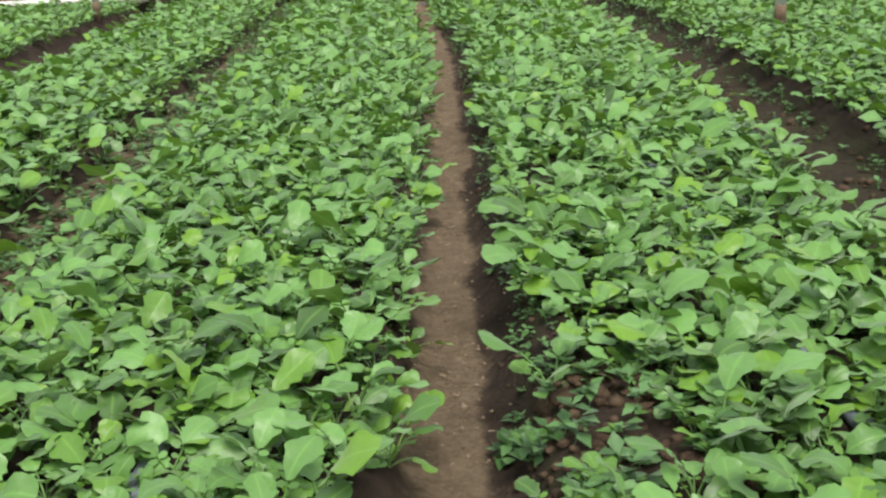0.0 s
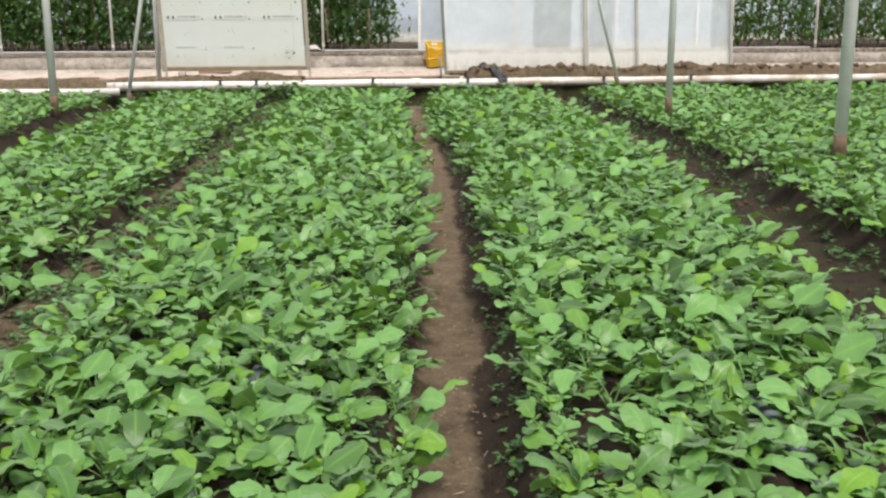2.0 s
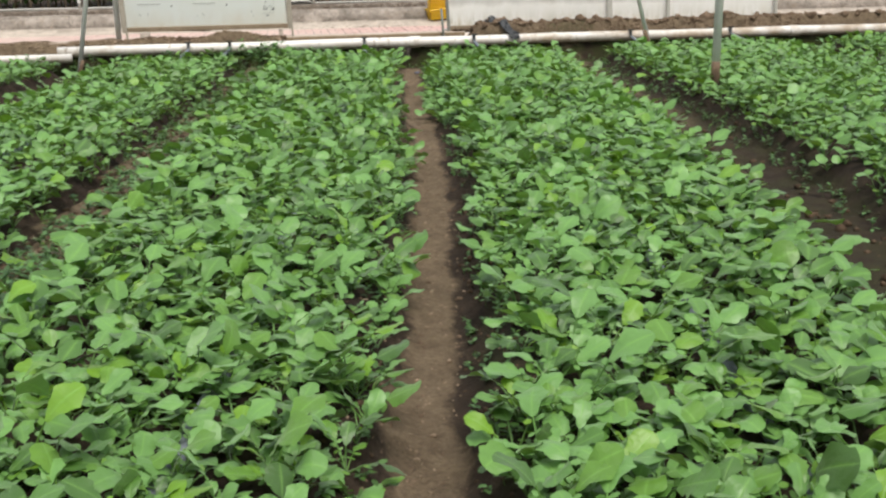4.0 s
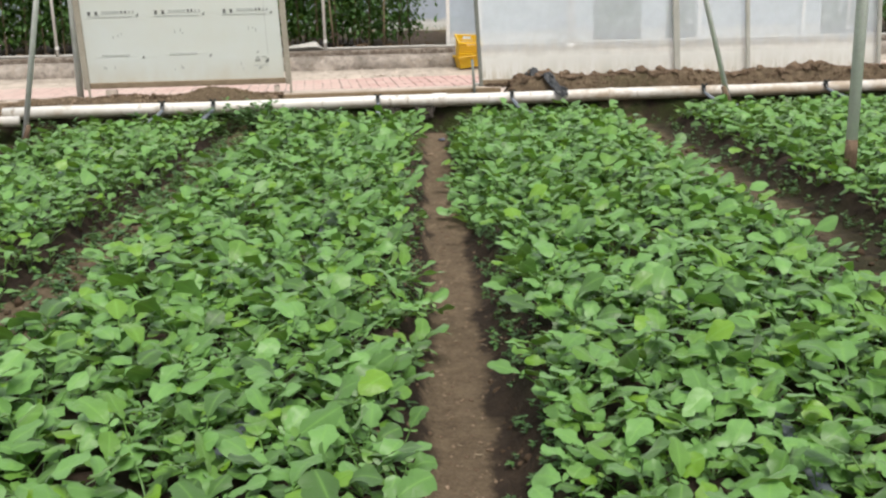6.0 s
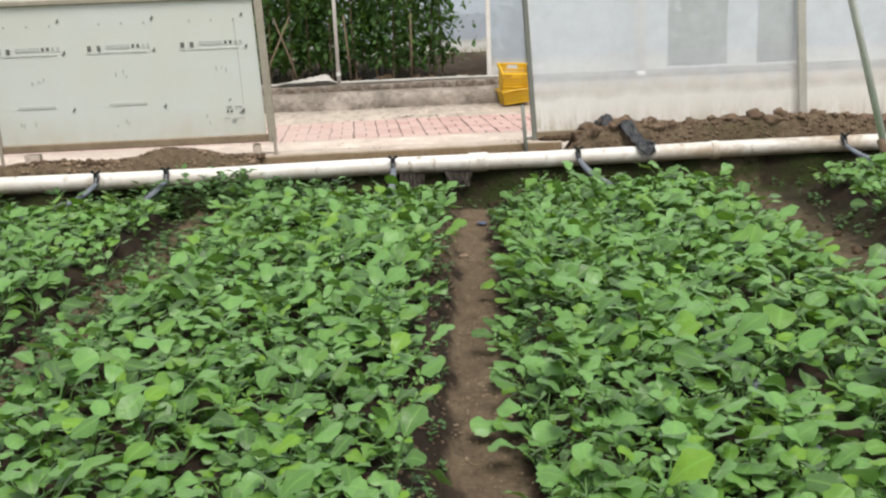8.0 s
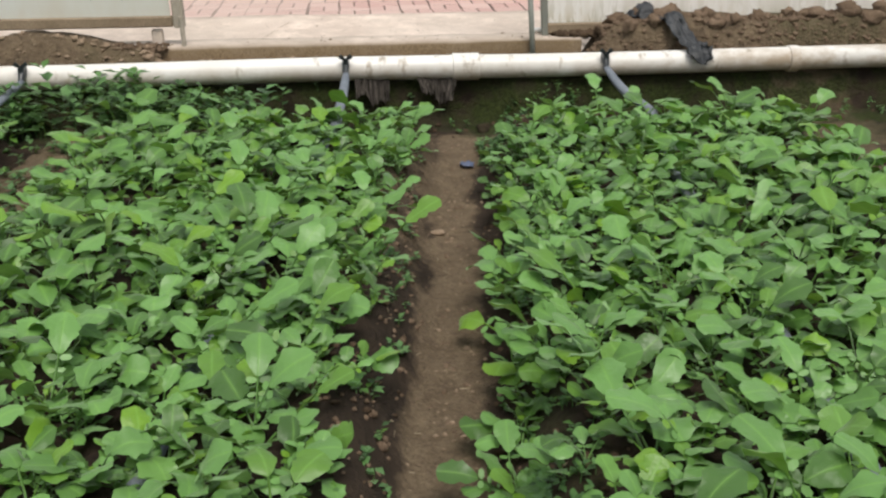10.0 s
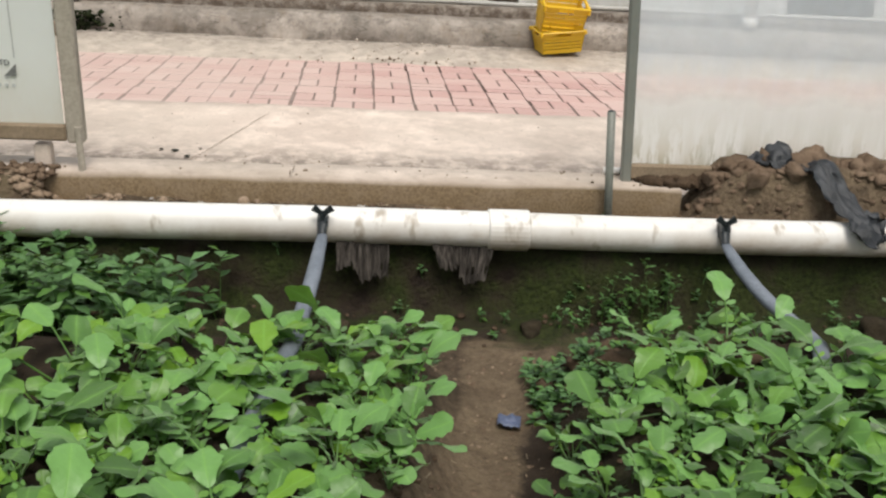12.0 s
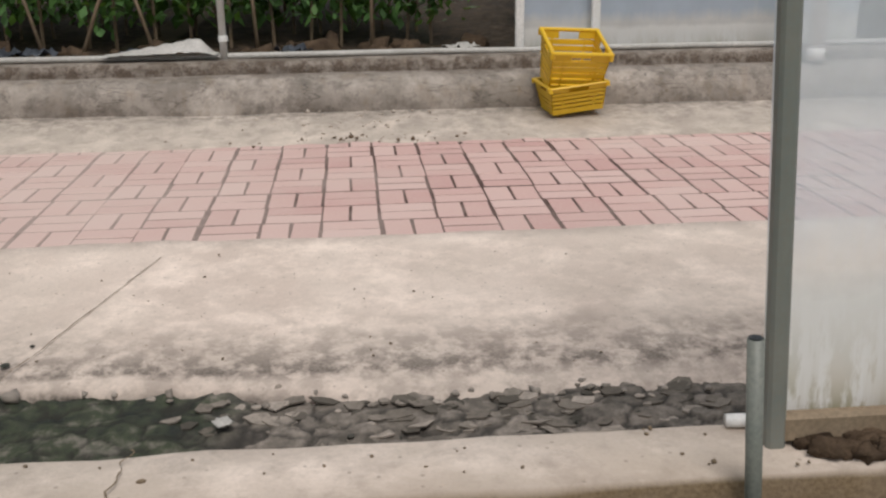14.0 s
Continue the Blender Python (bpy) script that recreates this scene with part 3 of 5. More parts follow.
def slab_joint():
    """The open joint between the two pours of the apron."""
    line = [(0.60 + 0.30 * t + 0.012 * hash_noise(t * 9, 1), 14.95 + 0.85 * t) for t in [k / 24 for k in range(25)]]
    verts, faces = [], []
    for x, y in line:
        z = np.interp(y, [14.90, 15.05, 15.30, 15.55, 15.80], [0.135, 0.152, 0.172, 0.192, 0.212]) + 0.006
        w = 0.0014 + 0.0022 * hash_noise(x * 30, y * 30)
        verts += [(x - w, y, z), (x + w, y, z)]
    for k in range(24):
        faces.append((2 * k, 2 * k + 1, 2 * k + 3, 2 * k + 2))
    ob = new("slab_joint", mesh_of("slab_joint", verts, faces, TWIG))
    tagged(ob, "dark joint between two concrete pours", "joint", "", "structure")


slab_joint()


def mud_crust():
    """Cracked plates of dried mud in the gutter, wet and green towards one end."""
    m = Nodes("cracked_mud")
    grain, blot = m.noise(70, 5, 0.7), m.noise(14, 4, 0.65)
    dry = m.ramp(blot, (0.32, (0.085, 0.074, 0.06)), (0.5, (0.17, 0.145, 0.12)), (0.72, (0.34, 0.29, 0.245)))
    wet = m.ramp(blot, (0.35, (0.016, 0.02, 0.016)), (0.55, (0.05, 0.06, 0.034)), (0.68, (0.17, 0.155, 0.125)))
    c = m.mix(m.ramp(m.math("ADD", m.attr("wet"), m.math("MULTIPLY", m.noise(6, 4), 0.8)), (0.62, 0.0), (0.95, 1.0)), dry, wet)
    c = m.mix(m.ramp(grain, (0.4, 0.0), (0.8, 0.5)), c, (0.05, 0.045, 0.038))
    c = m.mix(m.math("MULTIPLY", m.attr("crack"), 0.85), c, (0.022, 0.02, 0.017))
    mat = m.done(m.surface(c, 0.8, m.bump(m.math("ADD", grain, blot), 0.7, 0.008), 0, 0.3))
    xs, ys = list(np.arange(-1.0, 3.2, 0.0085)), list(np.arange(14.5, 15.09, 0.0085))
    verts, cracks, wets = [], [], []
    for x in xs:
        for y in ys:
            jx, jy = x + 0.02 * hash_noise(x * 20, y * 20, 1), y + 0.02 * hash_noise(x * 20, y * 20, 2)
            d, near = noise.voronoi(Vector((jx * 9, jy * 15, 0.3)))
            gap = 1.0 - ease((d[1] - d[0]) / 0.09)
            p = near[0]
            lift, tip = hash_noise(p.x * 1.7, p.y * 1.7, 9), hash_noise(p.x * 2.9, p.y * 2.9, 4)
            w = ease((1.5 - x) / 0.6)
            edge = 14.90 + 0.11 * ease((1.55 - x) / 0.9)
            z = 0.082 + 0.03 * ease((y - 14.6) / 0.25) + 0.007 * lift + 0.12 * tip * (jy - p.y / 15) - 0.007 * gap + 0.005 * hash_noise(x * 30, y * 30) + 0.008 * hash_noise(x * 10, y * 22, 8) + 0.02 * w * hash_noise(x * 12, y * 16, 3)
            z -= 0.05 * ease((y - edge - 0.04) / 0.05)
            verts.append((x, y, z))
            cracks.append(1.0 - ease((d[1] - d[0] + 0.05 * hash_noise(x * 40, y * 40, 6)) / 0.16))
            wets.append(w - 0.1)
    n = len(ys)
    faces = [(i * n + j, (i + 1) * n + j, (i + 1) * n + j + 1, i * n + j + 1) for i in range(len(xs) - 1) for j in range(n - 1)]
    me = mesh_of("mud_crust", verts, faces, mat, True)
    me.attributes.new("crack", "FLOAT", "POINT").data.foreach_set("value", cracks)
    me.attributes.new("wet", "FLOAT", "POINT").data.foreach_set("value", wets)
    tagged(new("mud_crust", me), "grey cracked mud in the gutter, wet and green in places", "mud", "", "stuff")


mud_crust()
clods("edge_chips", 40, lambda rnd: (lambda x: (x, 14.91 + 0.11 * ease((1.55 - x) / 0.9) + rnd.gauss(0, 0.025), 0.118))(rnd.uniform(0.2, 2.4)), (0.004, 0.014), OLD_WALL, "chips of concrete broken from the edge of the apron", 21)
clods("ledge_soil", 150, lambda rnd: (lambda x: (x, rnd.uniform(14.085, 14.17) + max(0, 2.34 - x) * 0.4, 0.37))(rnd.uniform(2.27, 2.6)), (0.006, 0.024), CLOD, "dark soil spilled over the end of the ledge", 22)


# ---------- pipe with couplings, clamps and hoses ----------
PIPE_Y, PIPE_Z, PIPE_R = 13.83, 0.285, 0.0545


def pipe_run(label, a, b, radius, couplings):
    a, b = Vector(a), Vector(b)
    ob = thing("water_pipe", a, label, "pipe")
    d = b - a
    steps = max(2, int(d.length / 0.5))
    part("pipe_body", tube([d * (i / steps) + Vector((0, 0, 0.004 * math.sin(i * 1.3))) for i in range(steps + 1)], radius, 28), PIPE, ob, "", True)
    for at, width in couplings:
        mid, half = d * at, d.normalized() * width / 2
        r = radius
        pts = [mid - half, mid - half + d.normalized() * 0.004, mid + half - d.normalized() * 0.004, mid + half]
        part("coupling", tube(pts, [r + 0.005, r + 0.008, r + 0.008, r + 0.005], 28), PIPE, ob, "slightly wider white pipe coupling")
    return ob


L = 9.4 + 1.95
pipe_run("long white plastic water pipe splashed with mud", (-1.95, PIPE_Y, PIPE_Z), (9.4, PIPE_Y, PIPE_Z), PIPE_R,
         [((1.79 + 1.95) / L, 0.125), ((3.36 + 1.95) / L, 0.05), ((6.2 + 1.95) / L, 0.12)])
pipe_run("white plastic water pipe lying lower than the next", (-6.5, 13.62, 0.24), (-1.8, PIPE_Y - 0.1, 0.235), 0.045, [(0.5, 0.1)])


def clamp(x):
    """A black saddle clamp with a two-winged tap on the pipe."""
    ob = thing("hose_tap", (x, PIPE_Y - 0.052, PIPE_Z + 0.01), "black plastic tap with two wings clamped to the pipe", "tap", "taps on the pipe")
    part("saddle", tube([(-0.014, 0.0, 0.026), (0.014, 0.0, 0.026)], 0.026, 12), VALVE, ob)
    part("outlet", tube([(0, 0.01, 0.03), (0, -0.022, 0.012), (-0.002, -0.04, -0.012)], [0.017, 0.016, 0.013], 12), VALVE, ob)
    neck = part("neck", tube([(0, -0.016, 0.02), (0, -0.018, 0.05)], 0.010, 10), VALVE, ob)
    for sgn in (-1, 1):
        wing = bmesh.new()
        for along, half in ((0.0, 0.0055), (0.022, 0.007), (0.034, 0.0105)):
            for off in (-half, half):
                for thick in (-0.0035, 0.0035):
                    tilt = 0.62
                    wing.verts.new((sgn * (along * math.cos(tilt) - off * math.sin(tilt)), -0.018 + thick, 0.046 + along * math.sin(tilt) + off * math.cos(tilt)))
        bmesh.ops.convex_hull(wing, input=wing.verts)
        part("wing", wing, VALVE, neck)
    return ob


def hose(x, s_line, shift, bow):
    """A soft grey hose slanting from a tap down to its bed and on along it."""
    pts = []
    for f in (0.0, 0.1, 0.3, 0.5, 0.7, 0.88, 1.0):
        pts.append((x + shift * f ** bow, PIPE_Y - 0.092 - 0.42 * f, PIPE_Z - 0.002 - 0.075 * f - 0.018 * math.sin(math.pi * f)))
    pts.append((x + shift * 1.12, PIPE_Y - 0.65, 0.207))
    y = PIPE_Y - 0.95
    while y > -0.6:
        s = s_line + 0.05 * hash_noise(y * 0.7, s_line)
        pts.append((s + path_x(y), y, BED_TOP + 0.014 + 0.008 * hash_noise(y * 2, 5)))
        y -= 0.3
    ob = part("hose", tube(pts, [0.015, 0.018, 0.0205] + [0.022] * (len(pts) - 3), 10, None, 0.75), HOSE, None, "grey soft hose running from the pipe onto the bed", True)
    return tagged(ob, "", "hose", "hoses on the beds")


for x, s, shift, bow in ((1.236, -0.53, -0.035, 1.0), (2.437, 0.77, 0.055, 1.2), (-0.19, -2.3, -0.12, 1.0), (-0.62, -2.75, -0.15, 1.2), (4.22, 2.75, 0.1, 1.3), (5.4, 3.4, 0.1, 1.0)):
    clamp(x)
    hose(x, s, shift, bow)

# grey-green stub of tube standing by the ledge
stub = thing("stub_post", (2.118, 14.018, 0.17), "grey-green plastic tube standing upright against the ledge", "post")
stub_tube = part("tube", tube([(0.03, 0, 0), (0.0, 0, 0.452)], 0.0132, 16), STUB, stub, "", True)
# thin black disc on the closed end paints the shade inside the tube
part("tube_end", tube([(0.0, 0, 0.4525), (0.0, 0, 0.4545)], 0.0108, 16), BLACK, stub_tube, "black disc painting the shaded inside of the tube end")
scrap = part("tube_offcut", tube([(2.160, 14.212, 0.383), (2.228, 14.209, 0.383)], 0.0125, 14), WHITE_PVC, None, "short white plastic tube lying on the ledge", True)
tagged(scrap, "", "tube")


# ---------- posts in the field ----------
def field_post(x, y, r, lean=(0.0, 0.0), label="round galvanised steel post standing in the bed", square=False, top=3.2):
    z = on_land(x, y) - 0.03 if y < 14 else 0.4
    ob = thing("post", (x, y, z), label, "post", "greenhouse posts")
    shaft = part("shaft", tube([(0, 0, 0), (lean[0] * 0.5, lean[1] * 0.5, top * 0.5), (lean[0], lean[1], top)], r, 14), STEEL, ob, "", True)
    part("mud_sleeve", tube([(0, 0, 0.0), (lean[0] * 0.06, 0, 0.16), (lean[0] * 0.1, 0, 0.24)], [r + 0.006, r + 0.003, r + 0.001], 14), MOUND, shaft, "dried mud round the foot", True)
    return ob


field_post(3.55, 6.95, 0.040)
field_post(3.61, 10.0, 0.031)
field_post(-2.10, 11.5, 0.037)
field_post(4.28, 13.25, 0.022, (-0.88, 0.1), "thin steel post leaning in the bed")
field_post(-1.68, 13.3, 0.022, (0.62, 0.0), "thin steel post leaning in the bed")
for x in (-4.2, -2.5, 0.85, 8.0, 9.6, 11.4):
    ob = thing("post", (x, 18.26, 0.53), "thin pale steel post on the concrete lip", "post", "posts on the lip")
    part("shaft", tube([(0, 0, 0), (-0.01, 0, 1.2), (-0.02, 0, 2.4)], 0.02, 12), STEEL, ob, "", True)
    part("collar", tube([(0, 0, 0.10), (0, 0, 0.13)], 0.026, 12), STEEL, ob)


# ---------- printed sheet panel ----------
def sheet_panel():
    x0, x1, y, z0, z1 = -1.295, 0.45, 14.10, 0.46, 2.3
    ob = thing("sheet_panel", ((x0 + x1) / 2, y, z0), "off-white printed plastic sheet stretched on a weathered frame", "panel")
    lean = Matrix.Identity(4)
    lean[0][2] = -0.036
    back = lean @ Matrix.Translation((-(x0 + x1) / 2, -y, -z0))

    sheets = []

    def add(name, bm, mat, label=""):
        bm.transform(back)
        return part(name, bm, mat, sheets[0] if name.startswith("print") else ob, label)

    for px in (x0, x1 + 0.012):
        add("stile", block((0.052, 0.045, z1 - z0 + 0.02), (px, y, (z0 + z1) / 2), 0.006), WOOD_FRAME)
    for pz, high in ((z0 + 0.02, 0.05), (1.395, 0.035), (z1, 0.035)):
        add("rail", block((x1 - x0 - 0.043, 0.04, high), ((x0 + x1) / 2 + 0.006, y, pz), 0.006), HEM if pz < 0.6 else WOOD_FRAME)
    bm = bmesh.new()
    bmesh.ops.create_grid(bm, x_segments=60, y_segments=50, size=0.5)
    for v in bm.verts:
        u, w = v.co.x, v.co.y
        v.co = Vector(((x0 + x1) / 2 + u * (x1 - x0 - 0.05), y + 0.004 + 0.0016 * hash_noise(u * 5, w * 3) + 0.0008 * hash_noise(u * 14, w * 2, 4), (z0 + z1) / 2 + w * (z1 - z0 - 0.04)))
    bmesh.ops.reverse_faces(bm, faces=bm.faces)
    sheet = add("sheet", bm, PANEL)
    sheet.data.polygons.foreach_set("use_smooth", [True] * len(sheet.data.polygons))
    sheets.append(sheet)
    rnd = random.Random(3)
    fy = y + 0.0006
    for col in range(3):
        cx = -1.16 + col * 0.575
        for pz, kind in ((1.30, 0), (1.10, 1), (0.92, 2), (0.74, 3), (0.62, 2)):
            sx = cx + rnd.uniform(-0.02, 0.02)
            if kind == 1:
                for k in range(2):
                    add("print_mark", block((0.024, 0.003, 0.034), (sx - 0.04 + k * 0.06, fy, pz), 0), INK)
                add("print_bar", block((0.15, 0.003, 0.022), (sx + 0.14, fy, pz + 0.008), 0), PALE_INK)
                for k in range(4):
                    add("print_mark", block((0.017, 0.003, 0.022), (sx + 0.235 + k * 0.032, fy, pz + 0.008), 0), INK if k < 2 else PALE_INK)
                add("print_line", block((0.38, 0.003, 0.005), (sx + 0.13, fy, pz - 0.03), 0), PALE_INK)
            elif kind == 0:
                for k in range(3):
                    add("print_mark", block((0.012, 0.003, 0.014), (sx + 0.03 + k * 0.14, fy, pz - 0.05), 0), PALE_INK)
            elif kind == 2:
                for k in range(3):
                    add("print_mark", block((0.008, 0.003, rnd.uniform(0.014, 0.034)), (sx + rnd.uniform(0.02, 0.22), fy, pz + rnd.uniform(-0.03, 0.03)), 0), PALE_INK)
            elif col < 2:
                add("print_bar", block((0.24, 0.003, 0.012), (sx + 0.13, fy, pz), 0), PALE_INK)
            if kind == 2 or (kind == 3 and col == 2):
                continue
            tri = bmesh.new()
            tx = sx + 0.35
            for q in ((0, 0), (0.022, 0.0), (0.022, 0.026)):
                for d in (0, 0.003):
                    tri.verts.new((tx + q[0], fy - d, pz - 0.03 + q[1]))
            bmesh.ops.convex_hull(tri, input=tri.verts)
            add("print_wedge", tri, INK, "small black wedge")
    wedge = bmesh.new()
    for q in ((0.264, 0.648), (0.300, 0.650), (0.302, 0.686)):
        for d in (0, 0.003):
            wedge.verts.new((q[0], fy - d, q[1]))
    bmesh.ops.convex_hull(wedge, input=wedge.verts)
    add("print_wedge", wedge, INK, "small black wedge")
    for k in range(4):
        add("print_mark", block((0.010, 0.003, 0.009), (0.226 + 0.021 * k, fy, 0.621), 0), PALE_INK)
    for k in range(2):
        add("print_mark", block((0.014, 0.003, 0.016), (0.192 + 0.024 * k, fy, 0.664), 0), INK)
    add("print_bar", block((0.04, 0.003, 0.007), (0.185, fy, 0.621), 0), PALE_INK)
    for k in range(10):
        a = 6.2832 * k / 10
        add("print_ring", block((0.005, 0.003, 0.0035), (0.229 + 0.0085 * math.sin(a), fy, 0.601 + 0.0085 * math.cos(a)), 0, None, Matrix.Rotation(a, 4, "Y")), INK)
    add("print_mark", block((0.006, 0.003, 0.022), (0.213, fy, 0.738), 0, None, Matrix.Rotation(0.7, 4, "Y")), INK)
    add("print_border", block((0.003, 0.003, 0.55), (0.299, fy, 0.98), 0), PALE_INK)
    # the lettering that can be made out low on the sheet
    for text, size, tx, tz in (("CO., LTD", 0.024, 0.186, 0.681),):
        cu = bpy.data.curves.new("lettering", "FONT")
        cu.body, cu.size, cu.extrude = text, size, 0.001
        tmp = new("lettering_curve", cu)
        tmp.matrix_world = pose(tx, fy, tz, 90, 0, 0)
        me = bpy.data.meshes.new_from_object(tmp.evaluated_get(bpy.context.evaluated_depsgraph_get()))
        me.transform(back @ pose(tx, fy, tz, 90, 0, 0))
        bpy.data.objects.remove(tmp)
        me.materials.clear()
        me.materials.append(INK)
        letters = new("lettering", me)
        letters.parent = sheet
    for px in (x0 + 0.02, x1 + 0.026):
        add("foot", tube([(px, y - 0.03, 0.30), (px, y - 0.034, z0 + 0.045)], 0.011, 10), WOOD_FRAME)
    add("packing", block((0.05, 0.05, 0.07), (x1 - 0.1, y + 0.02, 0.406), 0.006), LEDGE, "concrete block wedged under the frame")
    add("packing", block((0.1, 0.06, 0.07), (x0 + 0.2, y + 0.02, 0.406), 0.006), LEDGE, "concrete block wedged under the frame")
    return ob


sheet_panel()
part("post", tube([(-1.38, 14.19, 0.33), (-1.37, 14.19, 2.6)], 0.030, 14), STEEL, None, "grey steel post beside the printed sheet panel", True)
tagged(scene.collection.objects[-1], "", "post", "greenhouse posts")


# ---------- film walls ----------
def film_wall(label, x0, x1, y, z0, z1, posts, film, hem, seed, slant=0.0):
    ob = thing("film_wall", (0, 0, 0), label, "film wall")
    nx, nz = int((x1 - x0) / 0.12), 20
    verts, faces = [], []
    for i in range(nx + 1):
        for j in range(nz + 1):
            x, z = x0 + (x1 - x0) * i / nx, z0 + (z1 - z0) * j / nz
            bulge = 0.012 * hash_noise(x * 1.1, z * 0.6, seed) + 0.006 * hash_noise(x * 5, z * 0.8, seed + 3)
            verts.append((x - slant * (z - z0), y + bulge, z))
    for i in range(nx):
        for j in range(nz):
            a = i * (nz + 1) + j
            faces.append((a, a + nz + 1, a + nz + 2, a + 1))
    sheet = new("film", mesh_of("film", verts, faces, film, True))
    sheet.parent = ob
    for px, w, mat in posts:
        bm = block((w, 0.028, z1 - z0 + 0.1), (px, y - 0.045, (z0 + z1) / 2), 0.006)
        for v in bm.verts:
            v.co.x -= slant * (v.co.z - z0)
        part("upright", bm, mat, ob)
    if hem:
        part("hem_board", block((x1 - x0, 0.03, 0.05), ((x0 + x1) / 2, y - 0.04, z0 - 0.005), 0.006), HEM, ob, "brown board along the hem")
    return ob


film_wall("cloudy greenhouse film stretched between grey uprights", 2.215, 6.13, 14.19, 0.405, 2.5,
          ((2.218, 0.034, FRAME), (4.10, 0.06, PALE_FRAME), (4.80, 0.04, PALE_FRAME), (6.12, 0.04, PALE_FRAME)), FILM, True, 2, 0.055)
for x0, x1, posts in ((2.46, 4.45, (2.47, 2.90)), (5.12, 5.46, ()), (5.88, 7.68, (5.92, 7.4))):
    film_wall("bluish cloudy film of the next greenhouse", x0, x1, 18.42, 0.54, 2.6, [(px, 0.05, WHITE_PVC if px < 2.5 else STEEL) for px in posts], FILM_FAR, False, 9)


def downpipe(x):
    ob = thing("downpipe", (x, 18.06, 0.48), "white plastic downpipe ending above the low wall", "pipe", "downpipes")
    part("pipe_body", tube([(0, 0, 0.02), (0, 0, 2.3)], 0.045, 18), WHITE_PVC, ob, "", True)
    part("collar", tube([(0, 0, 0.0), (0, 0, 0.07)], 0.05, 18), WHITE_PVC, ob, "", True)


downpipe(-0.60)
downpipe(4.05)

roll = part("film_roll", tube([(x * 0.5, 18.27 + 0.01 * hash_noise(x, 3), 0.551 + 0.006 * hash_noise(x * 0.7, 8)) for x in range(-18, 20)], 0.017, 8), SHEET, None, "rolled greenhouse film lying on the concrete lip", True)
tagged(roll, "", "film roll")
bm = bmesh.new()
bmesh.ops.create_grid(bm, x_segments=40, y_segments=10, size=0.5)
for v in bm.verts:
    u, w = v.co.x, v.co.y
    x = 0.52 + u * 0.6
    peak = 0.085 * max(0.0, 1 - abs((u - 0.34) / (0.85 if u < 0.34 else 0.14)))
    v.co = Vector((x, 18.25 + w * 0.12, 0.568 + peak * (1 - 1.6 * abs(w)) + 0.008 * hash_noise(u * 14, w * 8)))
tagged(part("loose_sheet", bm, SHEET, None, "crumpled white sheet lying over the film roll", True), "", "sheet")


# ---------- yellow crates ----------
def crate(m, label):
    ob = thing("crate", (0, 0, 0), label, "crate", "stacked crates")
    ob.matrix_world = m
    w0, d0, w1, d1, h, t = 0.132, 0.105, 0.147, 0.155, 0.232, 0.006

    def at(side, u, z):
        f = z / h
        w, d = w0 + (w1 - w0) * f, d0 + (d1 - d0) * f
        return {"front": (u * w, -d), "back": (-u * w, d), "left": (-w, -u * d), "right": (w, u * d)}[side]

    def slab(side, u0, u1, z0, z1, name):
        bm = bmesh.new()
        for z in (z0, z1):
            for u in (u0, u1):
                x, y = at(side, u, z)
                n = {"front": (0, 1), "back": (0, -1), "left": (1, 0), "right": (-1, 0)}[side]
                bm.verts.new((x, y, z))
                bm.verts.new((x + n[0] * t, y + n[1] * t, z))
        bmesh.ops.convex_hull(bm, input=bm.verts)
        return part(name, bm, YELLOW, ob)

    for side in ("front", "back", "left", "right"):
        slab(side, -1, 1, 0.0, 0.045, "lower_band")
        slab(side, -1, -0.36, 0.19, 0.226, "upper_band")
        slab(side, 0.36, 1, 0.19, 0.226, "upper_band")
        for u in (-0.97, -0.6, 0.6, 0.97):
            slab(side, u - 0.03 if u > -0.9 else -1, u + 0.03 if u < 0.9 else 1, 0.045, 0.192, "rib")
        for z in (0.068, 0.104, 0.14, 0.172):
            slab(side, -0.95, 0.95, z - 0.0125, z + 0.0125, "slat")
    part("base", block((2 * w0, 2 * d0, 0.01), (0, 0, 0.006), 0.002), YELLOW, ob)
    rim = [(-w1, -d1, h), (w1, -d1, h), (w1, d1, h), (-w1, d1, h)]
    for a, b in zip(rim, rim[1:] + rim[:1]):
        part("rim", tube([a, b], 0.011, 8), YELLOW, ob)
    for a in rim:
        part("rim_corner", tube([(a[0], a[1], h - 0.03), (a[0], a[1], h + 0.006)], 0.013, 8), YELLOW, ob)
    return ob


crate(pose(2.65, 17.79, 0.305, 2, -6, 5) @ Matrix.Diagonal((1, 1, 0.62, 1)), "yellow slatted plastic crate standing on the concrete strip")
crate(pose(2.635, 17.80, 0.425, 17, 3, 2), "yellow slatted plastic crate stacked in another")


# ---------- planter ----------
pl = thing("planter", (-0.88, 17.62, 0.247), "small orange brick planter with weeds and violet flowers", "planter")
part("front_wall", block((0.5, 0.06, 0.12), (0.0, -0.12, 0.06), 0.006), PLANTER, pl)
part("side_wall", block((0.06, 0.24, 0.12), (0.22, 0.035, 0.06), 0.006), PLANTER, pl)
part("earth", block((0.36, 0.2, 0.06), (-0.02, 0.015, 0.07), 0.01), CLOD, pl, "dark earth filling")


